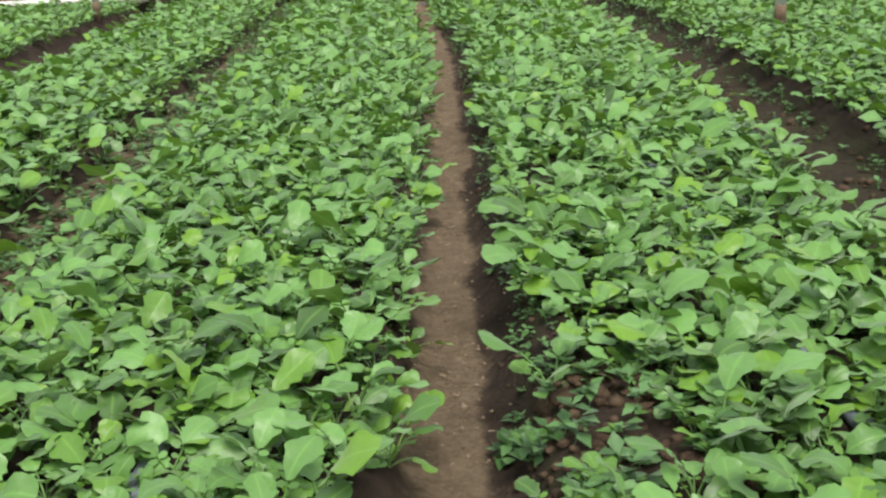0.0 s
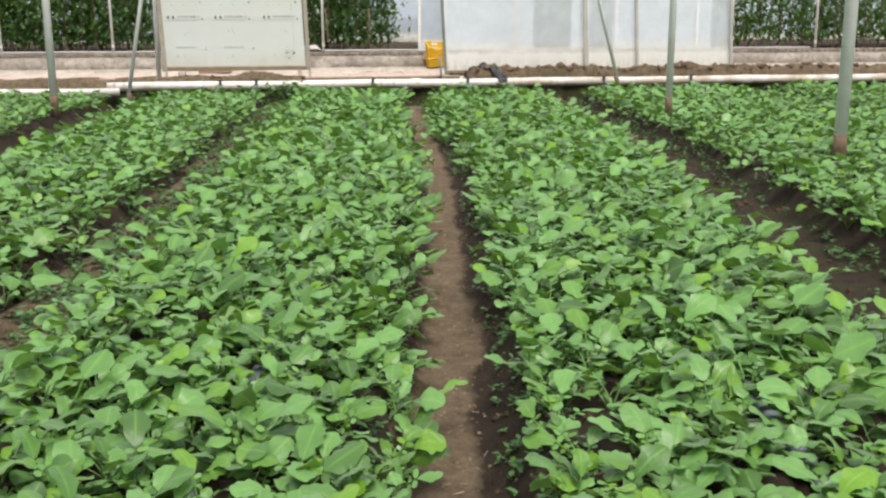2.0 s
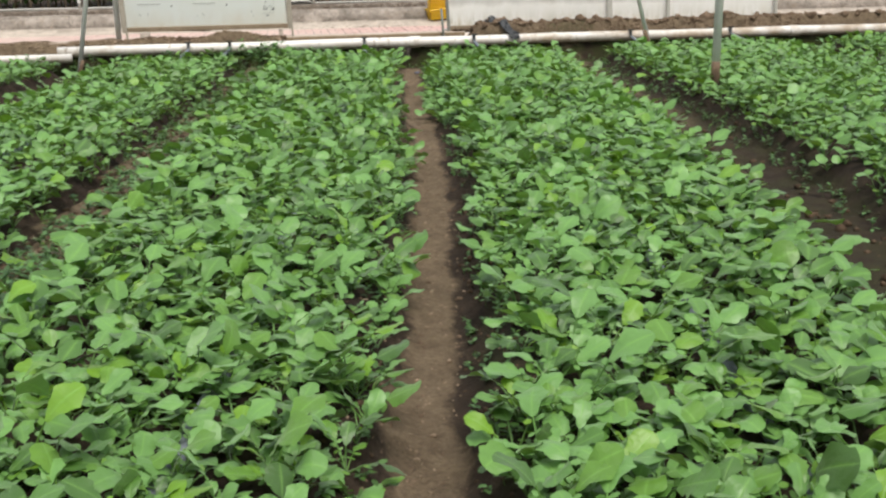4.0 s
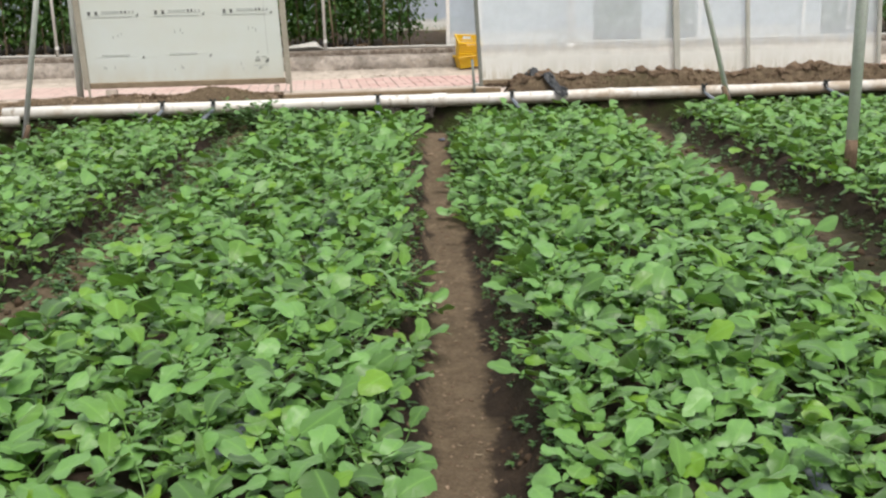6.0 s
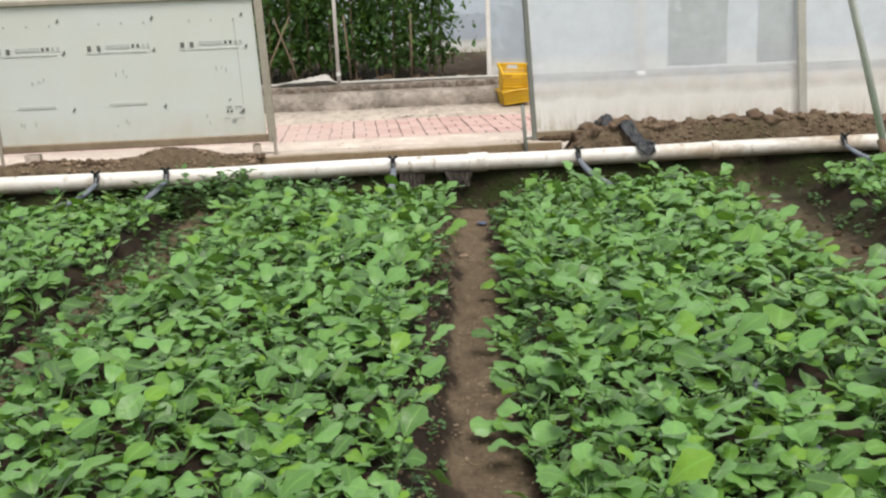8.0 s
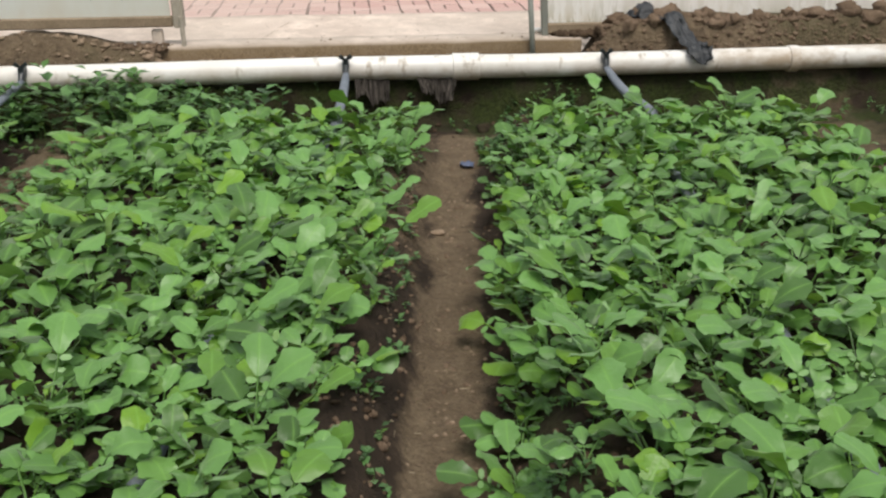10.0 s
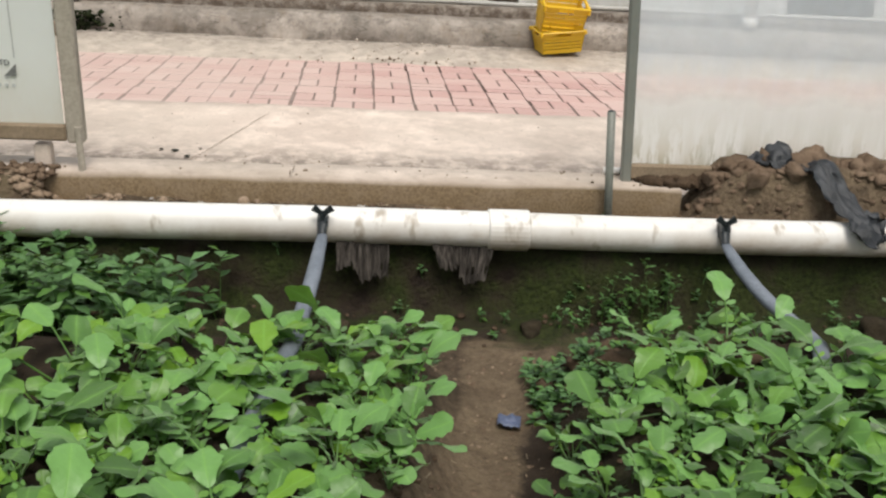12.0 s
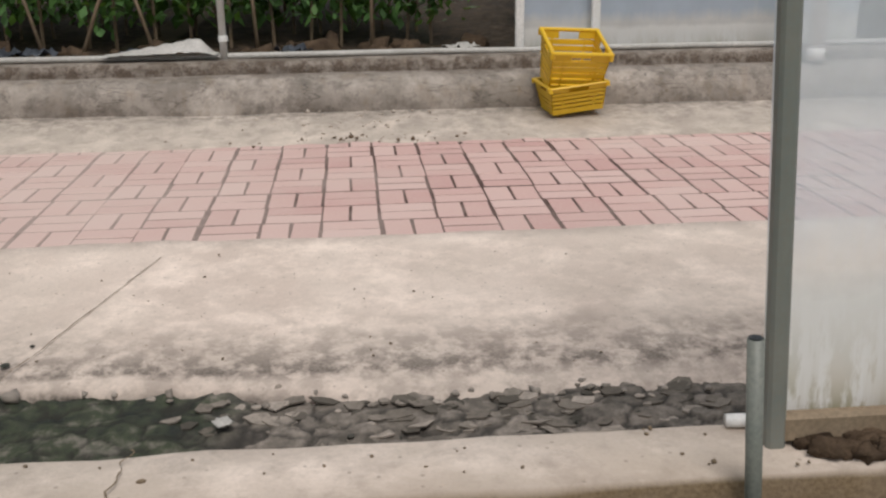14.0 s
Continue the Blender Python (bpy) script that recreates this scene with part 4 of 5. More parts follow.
# ---------- torn black film over the pipe ----------
def torn_film(line, wide, seed, label):
    """A crumpled strip of film with ragged ends."""
    line = [Vector(p) for p in line]
    verts, faces, n, rows = [], [], 15, 26
    ends = [k / (len(line) - 1) for k in range(len(line))]
    for i in range(rows):
        f = i / (rows - 1)
        p = Vector([np.interp(f, ends, [q[c] for q in line]) for c in range(3)])
        d = Vector([np.interp(min(1, f + 0.06), ends, [q[c] for q in line]) - np.interp(max(0, f - 0.06), ends, [q[c] for q in line]) for c in range(3)]).normalized()
        side = d.cross(Vector((0, -0.5, 1))).normalized()
        up = side.cross(d)
        w = np.interp(f, ends, wide)
        for j in range(n):
            u = j / (n - 1) * 2 - 1
            fold = 0.015 * abs(hash_noise(f * 5, u * 2.5, seed)) + 0.02 * hash_noise(f * 9, u * 5, seed + 3) + 0.007 * hash_noise(f * 22, u * 14, seed + 5)
            ragged = 1 + 0.45 * hash_noise(f * 8, u * 2, seed + 9) + 0.25 * hash_noise(f * 25, u * 3, seed)
            verts.append(p + side * u * w * ragged + up * (fold + 0.012) + d * 0.03 * hash_noise(u * 6, seed) * abs(2 * f - 1))
    for i in range(rows - 1):
        for j in range(n - 1):
            a = i * n + j
            faces.append((a, a + 1, a + n + 1, a + n))
    ob = new("torn_film", mesh_of("torn_film", verts, faces, BLACK, True))
    mod = ob.modifiers.new("thick", "SOLIDIFY")
    mod.thickness = 0.002
    return tagged(ob, label, "plastic film", "torn black film")


torn_film(((2.59, 14.10, 0.43), (2.64, 14.08, 0.46), (2.68, 14.05, 0.488), (2.705, 14.03, 0.45), (2.76, 14.02, 0.455)), (0.016, 0.045, 0.055, 0.04, 0.02), 2, "torn black plastic film bunched on the heaped clods")
torn_film(((2.76, 14.02, 0.455), (2.80, 13.97, 0.462), (2.83, 13.90, 0.40), (2.86, 13.83, 0.356), (2.885, 13.785, 0.335), (2.92, 13.762, 0.29)), (0.03, 0.055, 0.045, 0.042, 0.07, 0.04), 6, "torn black plastic film draped over the pipe")


# ---------- torn sacking on the bank ----------
def sacking(x, w, top, seed):
    """A grey rag of woven sacking that hangs in threads down the bank."""
    rnd = random.Random(seed)
    verts, faces = [], []
    n, rows = 34, 6
    for i in range(n + 1):
        u = i / n
        low = 0.142 + 0.02 * math.sin(u * 3 + seed) + 0.05 * hash_noise(u * 3.2, seed * 3.7) + rnd.choice((0.0, 0.0, 0.0, 0.0, -0.012, 0.008)) + rnd.uniform(-0.003, 0.003)
        for k in range(rows):
            f = k / (rows - 1)
            z = top + (low - top) * f
            xx = x + (u - 0.5) * w * (1 - (0.05 + 0.22 * (seed - 1)) * f) + 0.012 * f * hash_noise(u * 4, seed, 2) + 0.004 * hash_noise(i * 0.9, k * 0.7, seed)
            verts.append((xx, 13.80 - 0.02 * f - 0.0015 * (i % 2) - 0.009 * hash_noise(i * 0.55, f * 0.8, seed) - 0.008 * math.sin(u * 5 + seed), z))
    for i in range(n):
        for k in range(rows - 1):
            if k > 2 and rnd.random() < 0.035 * (k - 2):
                continue
            a = i * rows + k
            faces.append((a, a + 1, a + rows + 1, a + rows))
    ob = new("sacking", mesh_of("sacking", verts, faces, SHARD, False))
    mod = ob.modifiers.new("thick", "SOLIDIFY")
    mod.thickness = 0.004
    return tagged(ob, "torn grey sacking hanging in threads on the mossy bank", "sacking", "rags on the bank")


sacking(1.355, 0.16, 0.25, 1)
sacking(1.655, 0.19, 0.25, 2)


def bank_stone(x, y, size, seed):
    """A dark earthy stone half sunk in the foot of the bank."""
    bm = bmesh.new()
    bmesh.ops.create_icosphere(bm, subdivisions=3, radius=1)
    for v in bm.verts:
        n = 1 + 0.35 * noise.noise(v.co * 1.4 + Vector((seed, 0, 0))) + 0.12 * noise.noise(v.co * 4 + Vector((0, seed, 0)))
        v.co = Vector((v.co.x * size * 1.25, v.co.y * size * 0.9, v.co.z * size * 0.85)) * n
    bm.transform(pose(x, y, on_land(x, y) + size * 0.12, 0, 0, seed * 37))
    tagged(part("stone", bm, BANK_STONE, None, "dark earthy stone at the foot of the bank", True), "", "stone", "stones on the bank")


BANK_STONE = plain("earthy_stone", (0.028, 0.021, 0.014), (0.07, 0.05, 0.033), 16, 0.95, 0.9, 0.012, 0, 0.15, (0.03, 0.04, 0.014))
for x, y, size, seed in ((1.47, 13.70, 0.034, 1), (1.86, 13.68, 0.036, 2), (1.30, 13.60, 0.026, 3), (1.62, 13.72, 0.022, 4), (1.10, 13.66, 0.025, 5), (2.62, 13.62, 0.05, 6), (2.88, 13.60, 0.055, 7), (0.98, 13.72, 0.02, 8), (2.10, 13.70, 0.022, 9)):
    bank_stone(x, y, size, seed)


def mud_flakes(count, seed):
    """Curled plates of dried mud, each tipped its own way."""
    rnd = random.Random(seed)
    verts, faces = [], []
    for k in range(count):
        x = rnd.triangular(0.9, 2.5, 1.9)
        y = rnd.uniform(14.62, 14.915 + 0.11 * ease((1.55 - x) / 0.9))
        z = 0.086 + 0.034 * ease((y - 14.62) / 0.3)
        size, n = rnd.choice((0.009, 0.014, 0.02, 0.028)) * rnd.uniform(0.8, 1.2), rnd.choice((5, 6, 7))
        turn, tx, ty, thick = rnd.uniform(0, 6.28), rnd.gauss(0, 0.09), rnd.gauss(0.03, 0.1), rnd.uniform(0.003, 0.006)
        i, ring = len(verts), []
        for q in range(n):
            a = turn + 6.283 * q / n + rnd.uniform(-0.35, 0.35)
            d = size * rnd.uniform(0.7, 1.2)
            dx, dy = d * 1.25 * math.cos(a), d * 0.85 * math.sin(a)
            ring.append((x + dx, y + dy, z + tx * dx + ty * dy + 2.0 * d * d))
        verts += ring + [(px * 0.97 + x * 0.03, py * 0.97 + y * 0.03, pz - thick) for px, py, pz in ring] + [(x, y, z)]
        faces += [(i + q, i + (q + 1) % n, i + 2 * n) for q in range(n)]
        faces += [(i + q, i + n + q, i + n + (q + 1) % n, i + (q + 1) % n) for q in range(n)]
    tagged(new("mud_flakes", mesh_of("mud_flakes", verts, faces, FLAKE)), "curled grey-brown flakes of dried mud in the gutter", "mud", "", "stuff")


def flake_material():
    """Dried mud, each flake its own shade from damp black-green to pale grey-brown."""
    m = Nodes("mud_flake")
    c = m.ramp(m.chance(), (0.0, (0.05, 0.045, 0.036)), (0.3, (0.14, 0.12, 0.098)), (0.65, (0.25, 0.215, 0.178)), (1.0, (0.42, 0.36, 0.305)))
    grain = m.noise(60, 5, 0.7)
    c = m.mix(m.ramp(grain, (0.4, 0.0), (0.75, 0.6)), c, (0.06, 0.052, 0.04))
    return m.done(m.surface(c, 0.9, m.bump(grain, 0.6, 0.005), 0, 0.25))


FLAKE = flake_material()
mud_flakes(190, 14)

# litter on the path and in the gutter
bm = bmesh.new()
bmesh.ops.create_icosphere(bm, subdivisions=2, radius=0.02)
for v in bm.verts:
    v.co = Vector((v.co.x * 1.3, v.co.y * 0.8, v.co.z * 0.5)) * (1 + 0.3 * hash_noise(v.co.x * 60, v.co.y * 60))
bm.transform(pose(1.53, 12.33, 0.027))
tagged(part("stone", bm, PALE_CLOD, None, "pale stone lying on the trodden path"), "", "stone")


def scrap_of(name, x, y, z, size, material, label, seed):
    bm = bmesh.new()
    bmesh.ops.create_grid(bm, x_segments=8, y_segments=8, size=size)
    for v in bm.verts:
        v.co.z = 0.5 * size * (1 + hash_noise(v.co.x / size * 2 + seed, v.co.y / size * 2))
        v.co.x += 0.3 * size * hash_noise(v.co.x / size * 3, v.co.y / size * 3, seed)
    bmesh.ops.solidify(bm, geom=bm.faces[:], thickness=0.002)
    bm.transform(pose(x, y, z, 0, 0, seed * 40))
    return tagged(part(name, bm, material, None, label, True), "", "litter")


BLUE = plain("blue_film", (0.07, 0.09, 0.16), (0.12, 0.15, 0.24), 30, 0.4)
scrap_of("film_scrap", 1.715, 13.10, 0.02, 0.028, BLUE, "scrap of dark blue film on the path", 2)
scrap_of("paper_scrap", 1.20, 14.80, 0.125, 0.02, SHEET, "crumpled white scrap lying in the gutter", 3)
clods("mud_lumps", 60, lambda rnd: (rnd.uniform(-0.8, 3.6), rnd.uniform(14.55, 14.86), 0.105), (0.003, 0.009), MUD, "dark lumps of wet mud in the gutter", 19)
clods("stone_chips", 26, lambda rnd: (rnd.uniform(0.3, 2.3), rnd.uniform(14.07, 14.22), 0.371), (0.002, 0.0045), TWIG, "dark crumbs lying on the ledge", 15)
clods("path_crumbs", 1100, lambda rnd: (lambda y, s: (s + path_x(y), y, land(s, y)[0] - 0.002))(rnd.uniform(1.5, 13.5), rnd.gauss(-0.02, 0.1)), (0.002, 0.0075), MOUND, "brown crumbs of earth scattered on the path", 26)
clods("path_crumbs", 1000, lambda rnd: (lambda y, s: (s + path_x(y), y, land(s, y)[0]))(rnd.uniform(1.5, 13.5), rnd.gauss(0, 0.08)), (0.0015, 0.0055), PALE_CLOD, "small crumbs scattered on the trodden path", 16)
clods("bank_rubble", 150, lambda rnd: (lambda x, y: (x, y, on_land(x, y)))(rnd.uniform(0.4, 4.5), rnd.uniform(13.5, 13.8)), (0.004, 0.011), CLOD, "dark rubble at the foot of the bank", 17)
clods("bank_rubble", 60, lambda rnd: (lambda x, y: (x, y, on_land(x, y)))(rnd.uniform(1.82, 2.35), rnd.uniform(13.12, 13.42)), (0.01, 0.03), CLOD, "crumbled earth at the corner of the bed", 18)
for k, (x, y, r) in enumerate(((0.56, 15.19, 0.016), (0.62, 15.12, 0.013), (0.50, 15.2, 0.011), (0.66, 15.22, 0.007))):
    bm = tube([(x, y, np.interp(y, [15.05, 15.30], [0.152, 0.172]) + 0.004), (x, y, np.interp(y, [15.05, 15.30], [0.152, 0.172]) + 0.0065)], [r, r * 0.9], 9)
    for v in bm.verts:
        v.co.x += 0.25 * r * hash_noise(v.co.x * 90, v.co.y * 90, k)
    tagged(part("tar_spot", bm, MUD, None, "dark spot of dried dirt on the apron"), "", "stain", "spots on the apron")

DARK_FILM = plain("dirty_dark_film", (0.03, 0.035, 0.045), (0.08, 0.09, 0.11), 12, 0.45)
rnd_litter = random.Random(91)
for k in range(9):
    lx = rnd_litter.uniform(-1.6, 2.2)
    scrap_of("film_scrap", lx, rnd_litter.uniform(18.5, 18.85), 0.49, rnd_litter.uniform(0.05, 0.11), DARK_FILM if k % 3 else SHEET, "dirty crumpled film lying behind the low wall", k + 4)
for k in range(7):
    lx, ly = -1.4 + k * 0.5 + rnd_litter.uniform(-0.2, 0.2), rnd_litter.uniform(18.55, 18.9)
    a = rnd_litter.uniform(-0.5, 0.5)
    stick = part("stick", tube([(lx, ly, 0.46), (lx + a * 0.3, ly + 0.02, 0.8), (lx + a * 0.8, ly + 0.05, 1.25)], [0.013, 0.011, 0.008], 7), TWIG, None, "bare leaning stick behind the low wall", True)
    tagged(stick, "", "stick", "sticks behind the wall")


def rubble_place(rnd):
    x, y = rnd.gauss(1.55, 0.22), rnd.triangular(17.5, 17.95, 17.75)
    z = np.interp(y, [17.5, 17.76, 17.90, 17.91, 17.935, 17.98], [0.238, 0.287, 0.305, 0.33, 0.40, 0.455])
    return x, y, z


clods("wall_rubble", 60, rubble_place, (0.003, 0.009), STRIP, "grey rubble fallen from the broken low wall", 31, 1)
clods("wall_rubble", 60, lambda rnd: (rnd.gauss(1.5, 0.35), rnd.gauss(17.52, 0.09), 0.238), (0.002, 0.008), MOUND, "brown dirt scattered on the concrete strip", 32, 1)
clods("apron_grit", 60, lambda rnd: (lambda y: (rnd.uniform(0.4, 2.2), y, np.interp(y, [14.90, 15.05, 15.30, 15.55, 15.8], [0.135, 0.152, 0.172, 0.194, 0.222])))(rnd.uniform(14.95, 15.8)), (0.001, 0.003), TWIG, "dark grit scattered on the apron", 33, 1)


def straw(name, count, place, label, seed):
    """Broken dry stalks lying about."""
    rnd = random.Random(seed)
    verts, faces = [], []
    for k in range(count):
        x, y, z = place(rnd)
        a, L, w, tilt = rnd.uniform(0, 3.14), rnd.uniform(0.007, 0.03), rnd.uniform(0.0006, 0.0016), rnd.uniform(-0.12, 0.12)
        dx, dy = math.cos(a), math.sin(a)
        i = len(verts)
        for e in (-1, 1):
            o = (x + e * dx * L / 2, y + e * dy * L / 2, z + 0.004 + e * tilt * L / 2)
            verts += [(o[0] - dy * w, o[1] + dx * w, o[2]), (o[0] + dy * w, o[1] - dx * w, o[2]), (o[0], o[1], o[2] + 1.6 * w)]
        faces += [(i, i + 1, i + 4, i + 3), (i + 1, i + 2, i + 5, i + 4), (i + 2, i, i + 3, i + 5)]
    return tagged(new(name, mesh_of(name, verts, faces, STRAW)), label, "straw", "", "stuff")


straw("dry_straw", 320, lambda rnd: (lambda x, y: (x, y, on_land(x, y)))(rnd.uniform(-0.4, 2.35), rnd.uniform(13.93, 14.035)), "bits of dry straw on the soil by the ledge", 61)
clods("soil_crumbs", 170, lambda rnd: (lambda y, s: (s + path_x(y), y, land(s, y)[0]))(rnd.uniform(1.0, 1.6), rnd.uniform(0.14, 0.52)), (0.005, 0.018), CLOD, "dark crumbs on a bare patch of the bed", 28)
straw("dry_straw", 420, lambda rnd: (lambda s, y: (s + path_x(y), y, land(s, y)[0]))(rnd.gauss(-1.52, 0.1), rnd.uniform(3.0, 13.2)), "dry leaf stalks lying in the furrow", 64)
straw("dry_straw", 420, lambda rnd: (lambda s, y: (s + path_x(y), y, land(s, y)[0]))(rnd.choice((rnd.gauss(-1.52, 0.1), rnd.gauss(0.15, 0.08), rnd.gauss(-0.08, 0.07))), rnd.uniform(1.6, 13.3)), "dry leaf stalks lying in the furrow and on the path", 62)


for k, (x, y, r0) in enumerate(((0.985, 13.985, 0.021), (0.74, 13.99, 0.014), (1.02, 14.02, 0.011), (0.60, 14.0, 0.012), (1.62, 14.01, 0.009))):
    bm = bmesh.new()
    bmesh.ops.create_icosphere(bm, subdivisions=2, radius=r0)
    for v in bm.verts:
        v.co = v.co * (1 + 0.3 * noise.noise(v.co / r0 * 1.3 + Vector((k * 3.1, 0, 0))))
    bm.transform(pose(x, y, on_land(x, y) + r0 * 0.5, 0, 0, k * 50))
    tagged(part("stone", bm, PALE_CLOD, None, "pale brown stone on the soil by the ledge", True), "", "stone", "stones by the ledge")
for k, (x, y) in enumerate(((0.70, 14.02), (0.845, 14.03), (1.345, 14.025), (1.08, 13.975), (1.93, 14.02))):
    scrap_of("paper_scrap", x, y, on_land(x, y), 0.008 + 0.002 * (k % 3), SHEET, "small white scrap of film lying by the ledge", k + 11)


def ledge_crack():
    line = [(CRACK_X + 0.016 * hash_noise(t * 6, 4) + 0.01 * t, 14.055 + 0.18 * t) for t in [k / 16 for k in range(17)]]
    verts, faces = [], []
    for x, y in line:
        w = 0.0016 + 0.0022 * hash_noise(x * 60, y * 60)
        verts += [(x - w, y, 0.3775), (x + w, y, 0.3775)]
    for k in range(16):
        faces.append((2 * k, 2 * k + 1, 2 * k + 3, 2 * k + 2))
    tagged(new("ledge_crack", mesh_of("ledge_crack", verts, faces, TWIG)), "dark crack across the top of the ledge", "crack", "", "structure")


CRACK_X = 1.12
ledge_crack()


# ---------- leaves ----------
def leaf_shape(rnd, stations, across, petiole, blade, width, rise, droop, lobes, cup, links):
    """One radish leaf growing along +x from its root: a thin stalk with small paired lobes, and a broad, cupped, wavy blade."""
    verts, faces, rib = [], [], []
    px, pz, ang = 0.0, 0.0, rise
    rail = [(0.0, 0.0, ang)]
    for k in range(links):
        px, pz = px + petiole / links * math.cos(ang), pz + petiole / links * math.sin(ang)
        ang -= 0.48 / links
        rail.append((px, pz, ang))
    for k, (x, z, a) in enumerate(rail):
        r = 0.0034 - 0.0012 * k / links
        verts += [(x, -r, z), (x, r, z), (x - r * 0.8, 0, z + r * 1.2)]
        rib += [0.9] * 3
    for k in range(links):
        a = 3 * k
        for j in range(3):
            faces.append((a + j, a + (j + 1) % 3, a + 3 + (j + 1) % 3, a + 3 + j))
    end = 3 * links
    # paired lobes on the stalk
    for f, size in lobes:
        q = f * links
        k = min(int(q), links - 1)
        (xa, za, aa), (xb, zb, _) = rail[k], rail[k + 1]
        x, z = xa + (xb - xa) * (q - k), za + (zb - za) * (q - k)
        for sgn in (-1, 1):
            L, W, lift = size * rnd.uniform(0.8, 1.2), size * 0.33, rnd.uniform(-0.25, 0.35)
            i = len(verts)
            ca, sa = math.cos(aa - 0.5), math.sin(aa - 0.5)
            for d, w in ((0.0, 0.0), (0.3, 0.8), (0.35, -0.8), (0.75, 0.85), (0.8, -0.75), (1.0, 0.1)):
                verts.append((x + w * W * ca, sgn * d * L, z + w * W * sa + lift * d * L))
                rib.append(0.3)
            faces += [(i, i + 1, i + 2), (i + 1, i + 3, i + 4, i + 2), (i + 3, i + 5, i + 4)]
    # blade: a short lobed neck, then a broad round end with a scalloped, rippled rim
    base, mids = len(verts), []
    seg = blade / (stations - 1)
    ts = [0.15 * k / (stations - 1) + 0.85 * (0.5 - 0.5 * math.cos(math.pi * k / (stations - 1))) for k in range(stations)]
    first = ang
    for i in range(stations):
        mids.append((px, pz, ang))
        step = blade * (ts[min(i + 1, stations - 1)] - ts[i])
        px, pz = px + step * math.cos(ang), pz + step * math.sin(ang)
        ang = first - (first - droop) * min(1.0, 1.5 * ts[min(i + 1, stations - 1)])
    phase, twist, skew = rnd.uniform(0, 6), rnd.uniform(-0.14, 0.14), rnd.uniform(-0.12, 0.12)
    neck, waves = rnd.uniform(0.42, 0.74), rnd.choice((6.0, 7.5, 9.0))
    half = (across - 1) / 2
    for i, (x, z, a) in enumerate(mids):
        t = ts[i]
        if t < 0.3:
            w = width * (0.10 + neck * math.sin(math.pi / 2 * t / 0.3))
        elif t < 0.6:
            w = width * (0.10 + neck + (0.90 - neck) * math.sin(math.pi / 2 * (t - 0.3) / 0.3))
        else:
            w = width * max(0.02, 1 - ((t - 0.6) / 0.404) ** 2.2) ** 0.5
        for j in range(across):
            v = (j - half) / half
            rim = abs(v) == 1
            nick = 1 + (rnd.uniform(-0.10, 0.10) + 0.11 * math.sin(phase + v + waves * 2.6 * t) if rim and 0.02 < t < 0.93 else 0)
            lift = cup * abs(v) ** 1.5 * w * 0.5 + 0.10 * w * math.sin(phase + waves * t + 2.2 * v) * v * v + twist * v * w * 0.45
            side = w * 0.5 * v * nick * (1 + skew * v)
            verts.append((x - lift * math.sin(a) + (rnd.uniform(-0.12, 0.12) * seg if rim and t < 0.9 else 0), side, z + lift * math.cos(a)))
            rib.append(1.0 if v == 0 else 0.0)
    for i in range(stations - 1):
        for j in range(across - 1):
            a = base + i * across + j
            faces.append((a, a + across, a + across + 1, a + 1))
    mid = base + int(half)
    faces += [(end, mid, end + 1), (end, end + 2, mid)]
    return np.array(verts), faces, rib


def leaf_set(stations, across, seed, links):
    rnd = random.Random(seed)
    out = []
    for k in range(16):
        inner = k % 4 == 3
        size = rnd.uniform(0.70, 1.08) * (0.62 if inner else 1.0)
        lobes = [] if inner or across < 5 else [[(0.7, 0.018), (0.94, 0.028)], [(0.5, 0.014), (0.72, 0.02), (0.93, 0.027)], [(0.9, 0.024)]][k % 3]
        out.append(leaf_shape(rnd, stations, across, rnd.uniform(0.065, 0.145) * size, rnd.uniform(0.078, 0.104) * size, rnd.uniform(0.060, 0.080) * size,
                              radians(rnd.uniform(62, 82) if inner else rnd.uniform(46, 76)), radians(rnd.uniform(-30, 26) if not inner else rnd.uniform(0, 50)),
                              lobes, rnd.uniform(-0.24, 0.16), links))
    return out


FINE_LEAVES, COARSE_LEAVES = leaf_set(12, 5, 21, 2), leaf_set(7, 3, 22, 1)
INNER = [k for k in range(16) if k % 4 == 3]
OUTER = [k for k in range(16) if k % 4 != 3]


PLANTED = {"left": (-1.31, -0.15), "right": (0.20, 1.45), "left_outer": (-2.88, -1.83), "right_outer": (2.19, 4.08)}
POST_FEET = ((3.55, 6.9), (3.61, 9.95), (-2.10, 11.45), (4.28, 13.25))


def bed_plants(edges, seed, spacing, y0, y1):
    """Jittered seats for plants on a bed, with some gaps."""
    rnd = random.Random(seed)
    a, b = edges
    seats = []
    y = y0
    while y < y1:
        s = a - 0.015
        while s < b + 0.03:
            ps, py = s + rnd.uniform(-0.055, 0.055), y + rnd.uniform(-0.055, 0.055)
            gap = hash_noise(ps * 2.1, py * 2.1, seed)
            px = ps * spread(py) + path_x(py)
            bare = (8.5 < py < 12.6 and -0.195 < ps < 0) or (py < 9.3 and 0 < ps < 0.25 + 0.05 * hash_noise(1.0, py * 1.5)) or (11.9 < py < 12.6 and -0.2 < ps < 0) or (1.08 < py < 1.5 and 0 < ps < 0.5) or (py > 13.0 and 0 < ps < 0.37) or (px > 2.4 and px < 2.8 and py > 13.1) or (py > 13.22 and -0.7 < ps < 0)
            clear = not bare and min(math.hypot(px - qx, py - qy) for qx, qy in POST_FEET) > 0.08
            if clear and py < y1 and gap > -0.68 + 0.1 * rnd.random():
                seats.append((ps * spread(py), py))
            s += spacing
        y += spacing
    return seats


